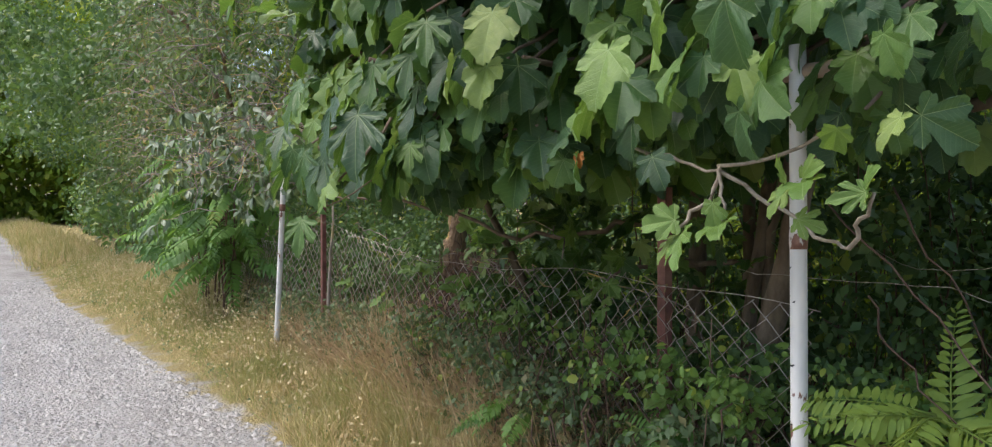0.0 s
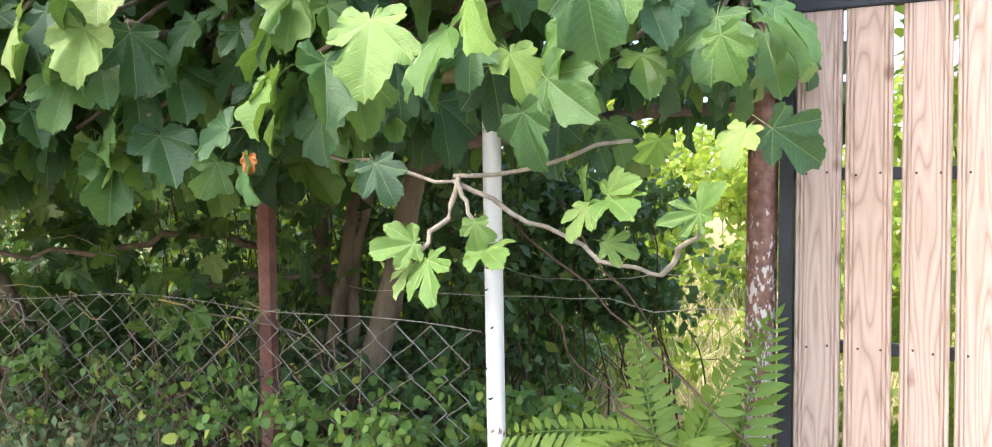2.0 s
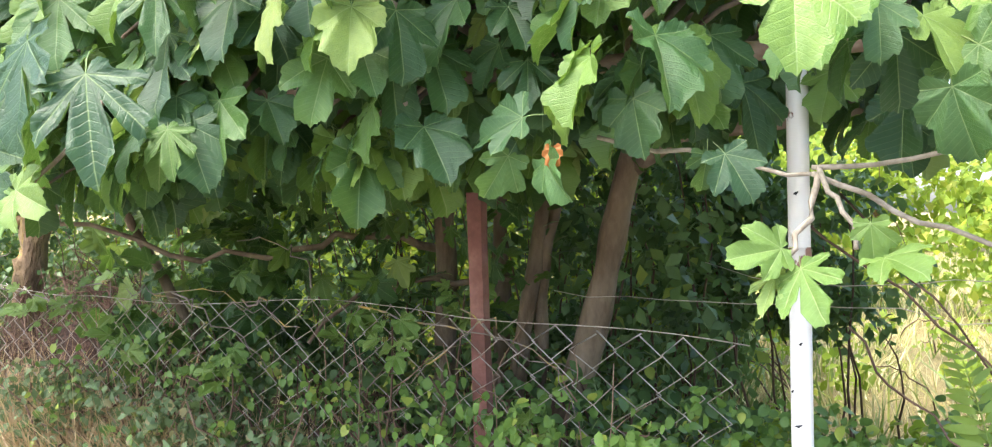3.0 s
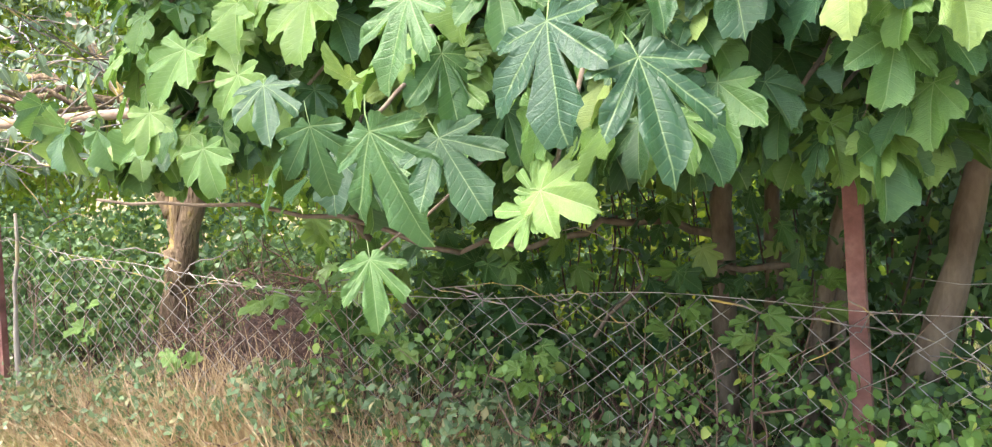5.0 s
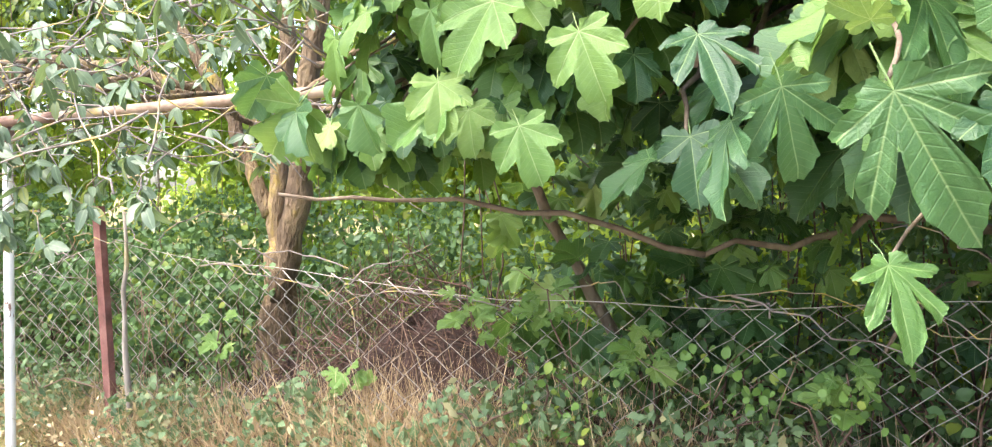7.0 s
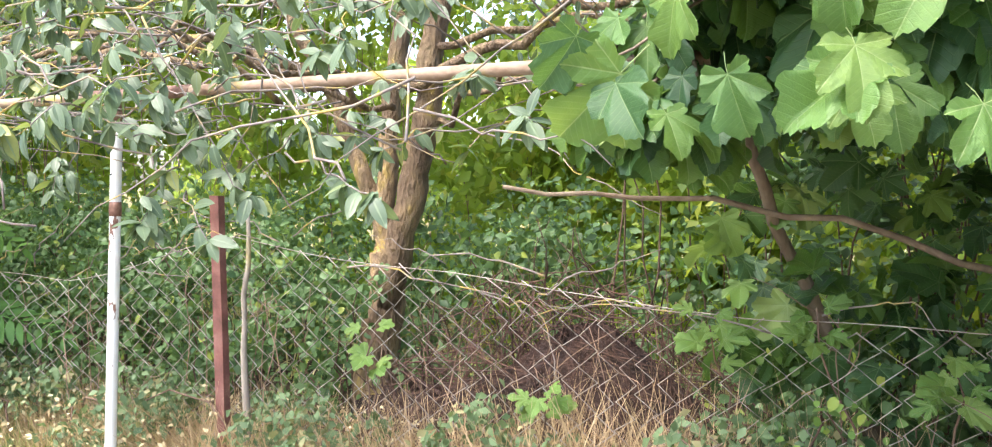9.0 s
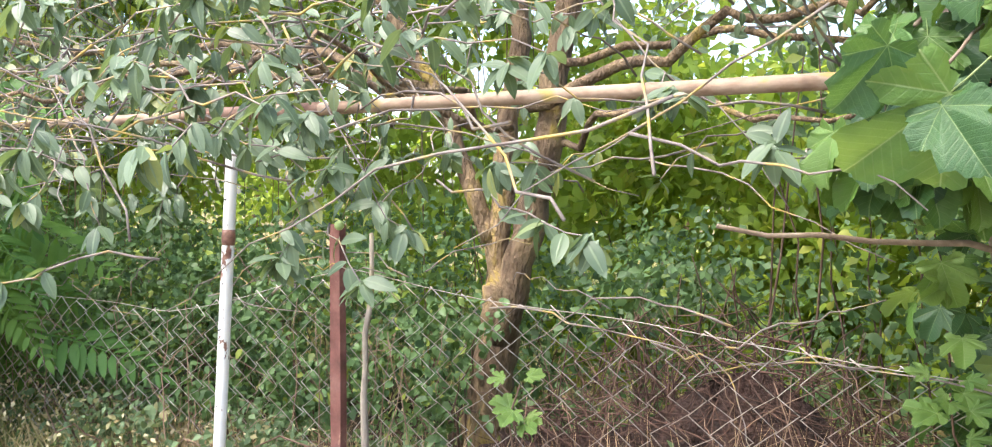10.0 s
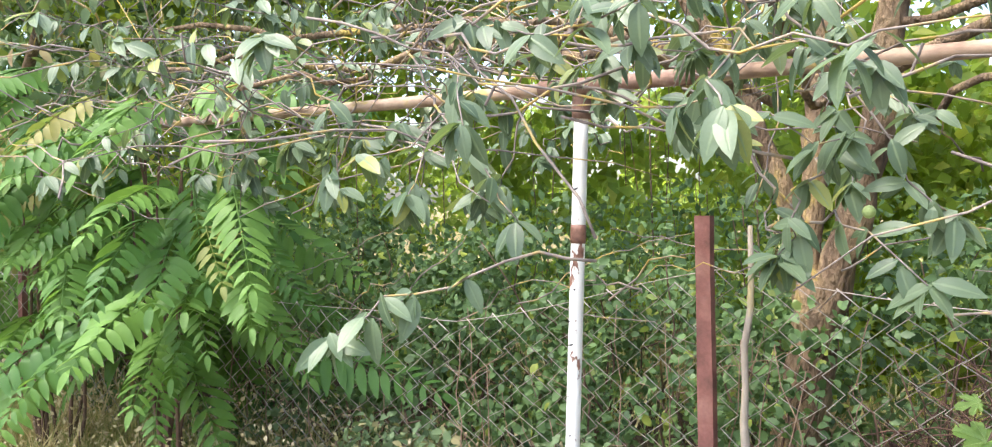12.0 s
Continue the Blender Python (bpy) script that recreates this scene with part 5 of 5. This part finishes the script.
mass("grey_weeds", clumped(12000, (-8.6, -2.2, 2.04, 2.28, 0.2, 0.80), 620, 0.11, weed_top), SMALL, (0.028, 0.055), PALE_WEED, "pale grey-green weeds growing up the fence", "weeds", stems=200)


def seed_heads():
    n = 13000
    x = rng.uniform(-18, -1.2, n)
    y = road_edge(x) + 0.1 + (2.5 - road_edge(x)) * rng.uniform(0, 1, n) ** 0.8
    z = ground_z(x, y) + rng.uniform(0.3, 1.0, n) * (0.10 + 0.32 * np.clip(y - road_edge(x), 0, 1))
    g = Geo()
    g.leaves(SMALL, np.stack([x, y, z], 1), turns(n, -0.3), rng.uniform(0.014, 0.036, n))
    tagged(new("seed_heads", g.mesh("seed_heads", SEED)), "dry pale seed heads of the verge grass", "grass", kind="stuff")


seed_heads()


def young_shoot(x, y, z, n):
    e = thing("fig_shoot", (x, y, float(ground_z(x, y))), "young yellow-green fig shoot growing through the fence", "plant", "young shoots in the fence")
    g = Geo()
    g.tube(bend((x + rng.normal(0, 0.1), y + 0.15, float(ground_z(x, y))), (x, y, z), 0.03, 0.02, 9), np.linspace(0.006, 0.003, 9), 5)
    part("stem", g, DEAD_TWIG, e)
    for k in range(n):
        q = Geo()
        q.add(*FIG_BLADES[k % 4])
        a = k * 2.4
        d = np.array([[math.cos(a), 0.5 * math.sin(a) - 0.4, rng.uniform(-0.5, 0.3)]])
        piece("leaf", q.mesh("leaf", FIG_YOUNG_LIT), e, (x + 0.05 * math.cos(a), y + 0.03 * math.sin(a) - 0.02, z + rng.uniform(-0.12, 0.05)), frames_of(d, np.array([[0.1, -0.7, 0.7]]))[0], rng.uniform(0.045, 0.085))


for sx, sy, sz, sn in ((-5.05, 2.2, 1.08, 9), (-4.75, 2.22, 1.15, 8), (-4.4, 2.2, 1.02, 8), (-3.35, 2.35, 1.12, 9), (-3.05, 2.2, 1.1, 8), (-2.55, 2.2, 0.85, 8),
                       (-2.2, 2.2, 0.8, 7), (-3.8, 2.2, 0.95, 7), (-2.95, 2.45, 1.2, 8), (-6.3, 2.2, 0.95, 6), (-5.6, 2.2, 0.8, 6)):
    young_shoot(sx, sy, sz, sn)


def build_gravel():
    g = Geo()
    n = 17000
    x = rng.uniform(-18, -1.5, n)
    y = road_edge(x) - rng.uniform(0.0, 1.0, n) ** 1.3 * 2.2
    ico = np.array([(0, 0, 0.6), (0.9, 0.1, 0), (0.2, 0.8, 0.1), (-0.8, 0.3, 0), (-0.3, -0.9, 0.1), (0.5, -0.6, 0)])
    tri = np.array([(0, 1, 2), (0, 2, 3), (0, 3, 4), (0, 4, 5), (0, 5, 1)])
    d = rng.normal(size=(n, 3)) * np.array([1, 1, 0.1])
    g.leaves((ico, tri, np.zeros((6, 2))), np.stack([x, y, ground_z(x, y) - 0.001], 1), frames_of(d, np.tile([[0.05, 0.0, 1.0]], (n, 1))), rng.uniform(0.01, 0.042, n) * rng.uniform(0.3, 1, n))
    tagged(new("gravel", g.mesh("gravel", GRAVEL, smooth=False)), "loose pale grey stones on the track", "gravel", kind="stuff")


GRAVEL = surface("pale_gravel", [(0.3, (0.16, 0.155, 0.15)), (0.7, (0.52, 0.50, 0.48))], 20, 90, 0.9, 0.5, 0.004)
build_gravel()


def build_loose():
    for k in range(30):
        x = -9.6 + 6.8 * k / 29 + rng.normal(0, 0.12)
        z = float(fence_top(x)) + rng.uniform(-0.05, 0.06)
        g = Geo()
        g.tube(bend((x, 2.22, z), (x + rng.uniform(0.3, 0.8) * rng.choice([-1.0, 1.0, 1.0]), 2.2 + rng.normal(0, 0.06), z + rng.uniform(-0.3, 0.3)), 0.04, 0.018, 11), np.linspace(rng.uniform(0.0022, 0.0042), 0.0014, 11), 5)
        tagged(new("dead_branch", g.mesh("dead_branch", TWIG)), "bare grey branch caught along the fence top", "branch", "dead branches on the fence")
    wire = thing("loose_wire", (-1.213, 2.32, 1.32), "slack rusty wires running from the gate post into the bushes", "wire")
    for a, c in (((-1.24, 2.33, 1.33), (-2.3, 2.9, 1.29)), ((-1.24, 2.33, 1.22), (-2.7, 2.6, 1.2))):
        g = Geo()
        g.tube(bend(a, c, -0.05, 0.01, 12), 0.0013, 4)
        part("wire", g, WIRE, wire)
    for a, c in (((-1.8, 2.1, 1.45), (-1.1, 2.0, 0.92)), ((-1.75, 2.3, 1.5), (-1.2, 2.2, 0.9)), ((-1.7, 2.15, 1.2), (-1.25, 2.05, 0.85))):
        g = Geo()
        g.tube(bend(a, c, -0.02, 0.012, 12), np.linspace(0.0034, 0.002, 12), 5)
        tagged(new("bare_sapling", g.mesh("bare_sapling", DEAD_TWIG)), "thin bare brown sapling leaning across the gap", "sapling")


build_loose()


def dry_stem(x, y, top):
    g = Geo()
    b = float(ground_z(x, y))
    g.tube(bend((x, y, b - 0.02), (x + rng.normal(0, 0.16), y + rng.normal(0, 0.05), top), 0, 0.012, 9), np.linspace(0.004, 0.0016, 9), 5)
    for _ in range(3):
        q = rng.uniform(0.45, 0.95)
        a = (x, y, b + q * (top - b))
        g.tube(bend(a, (a[0] + rng.normal(0, 0.14), y + rng.normal(0, 0.06), a[2] + rng.uniform(0.05, 0.22)), 0.02, 0.008, 6), np.linspace(0.0022, 0.0009, 6), 4)
    tagged(new("dry_stem", g.mesh("dry_stem", DRY_STEM)), "thin dry brown weed stem standing against the fence", "weed", "dry stems along the fence")


DRY_STEM = surface("dry_weed_stem", [(0.3, (0.14, 0.085, 0.06)), (0.7, (0.34, 0.23, 0.16))], 9, 70, 0.9, 0.4, 0.003)
for k in range(46):
    dry_stem(-9.8 + 7.6 * k / 45 + rng.normal(0, 0.1), rng.uniform(2.1, 2.5), rng.uniform(0.6, 1.15))


def build_litter():
    g = Geo()
    u = np.linspace(0, 1, 6)
    X, Y = np.meshgrid(u, u, indexing="ij")
    Z = 0.10 * (1 - np.abs(X - 0.5) * 1.6) * (0.6 + 0.4 * Y) + 0.015 * np.sin(9 * X + 5 * Y)
    v = np.stack([-7.27 + 0.10 * X, 2.13 + 0.08 * Y, float(ground_z(-7.2, 2.15)) + 0.13 + Z], -1).reshape(-1, 3)
    f = [t for i in range(5) for k in range(5) for t in ((i * 6 + k, i * 6 + 6 + k, i * 6 + 7 + k), (i * 6 + k, i * 6 + 7 + k, i * 6 + k + 1))]
    g.add(v, f)
    ob = tagged(new("paper_scrap", g.mesh("paper_scrap", SCRAP)), "crumpled white paper scrap caught in the grass", "litter")


build_litter()
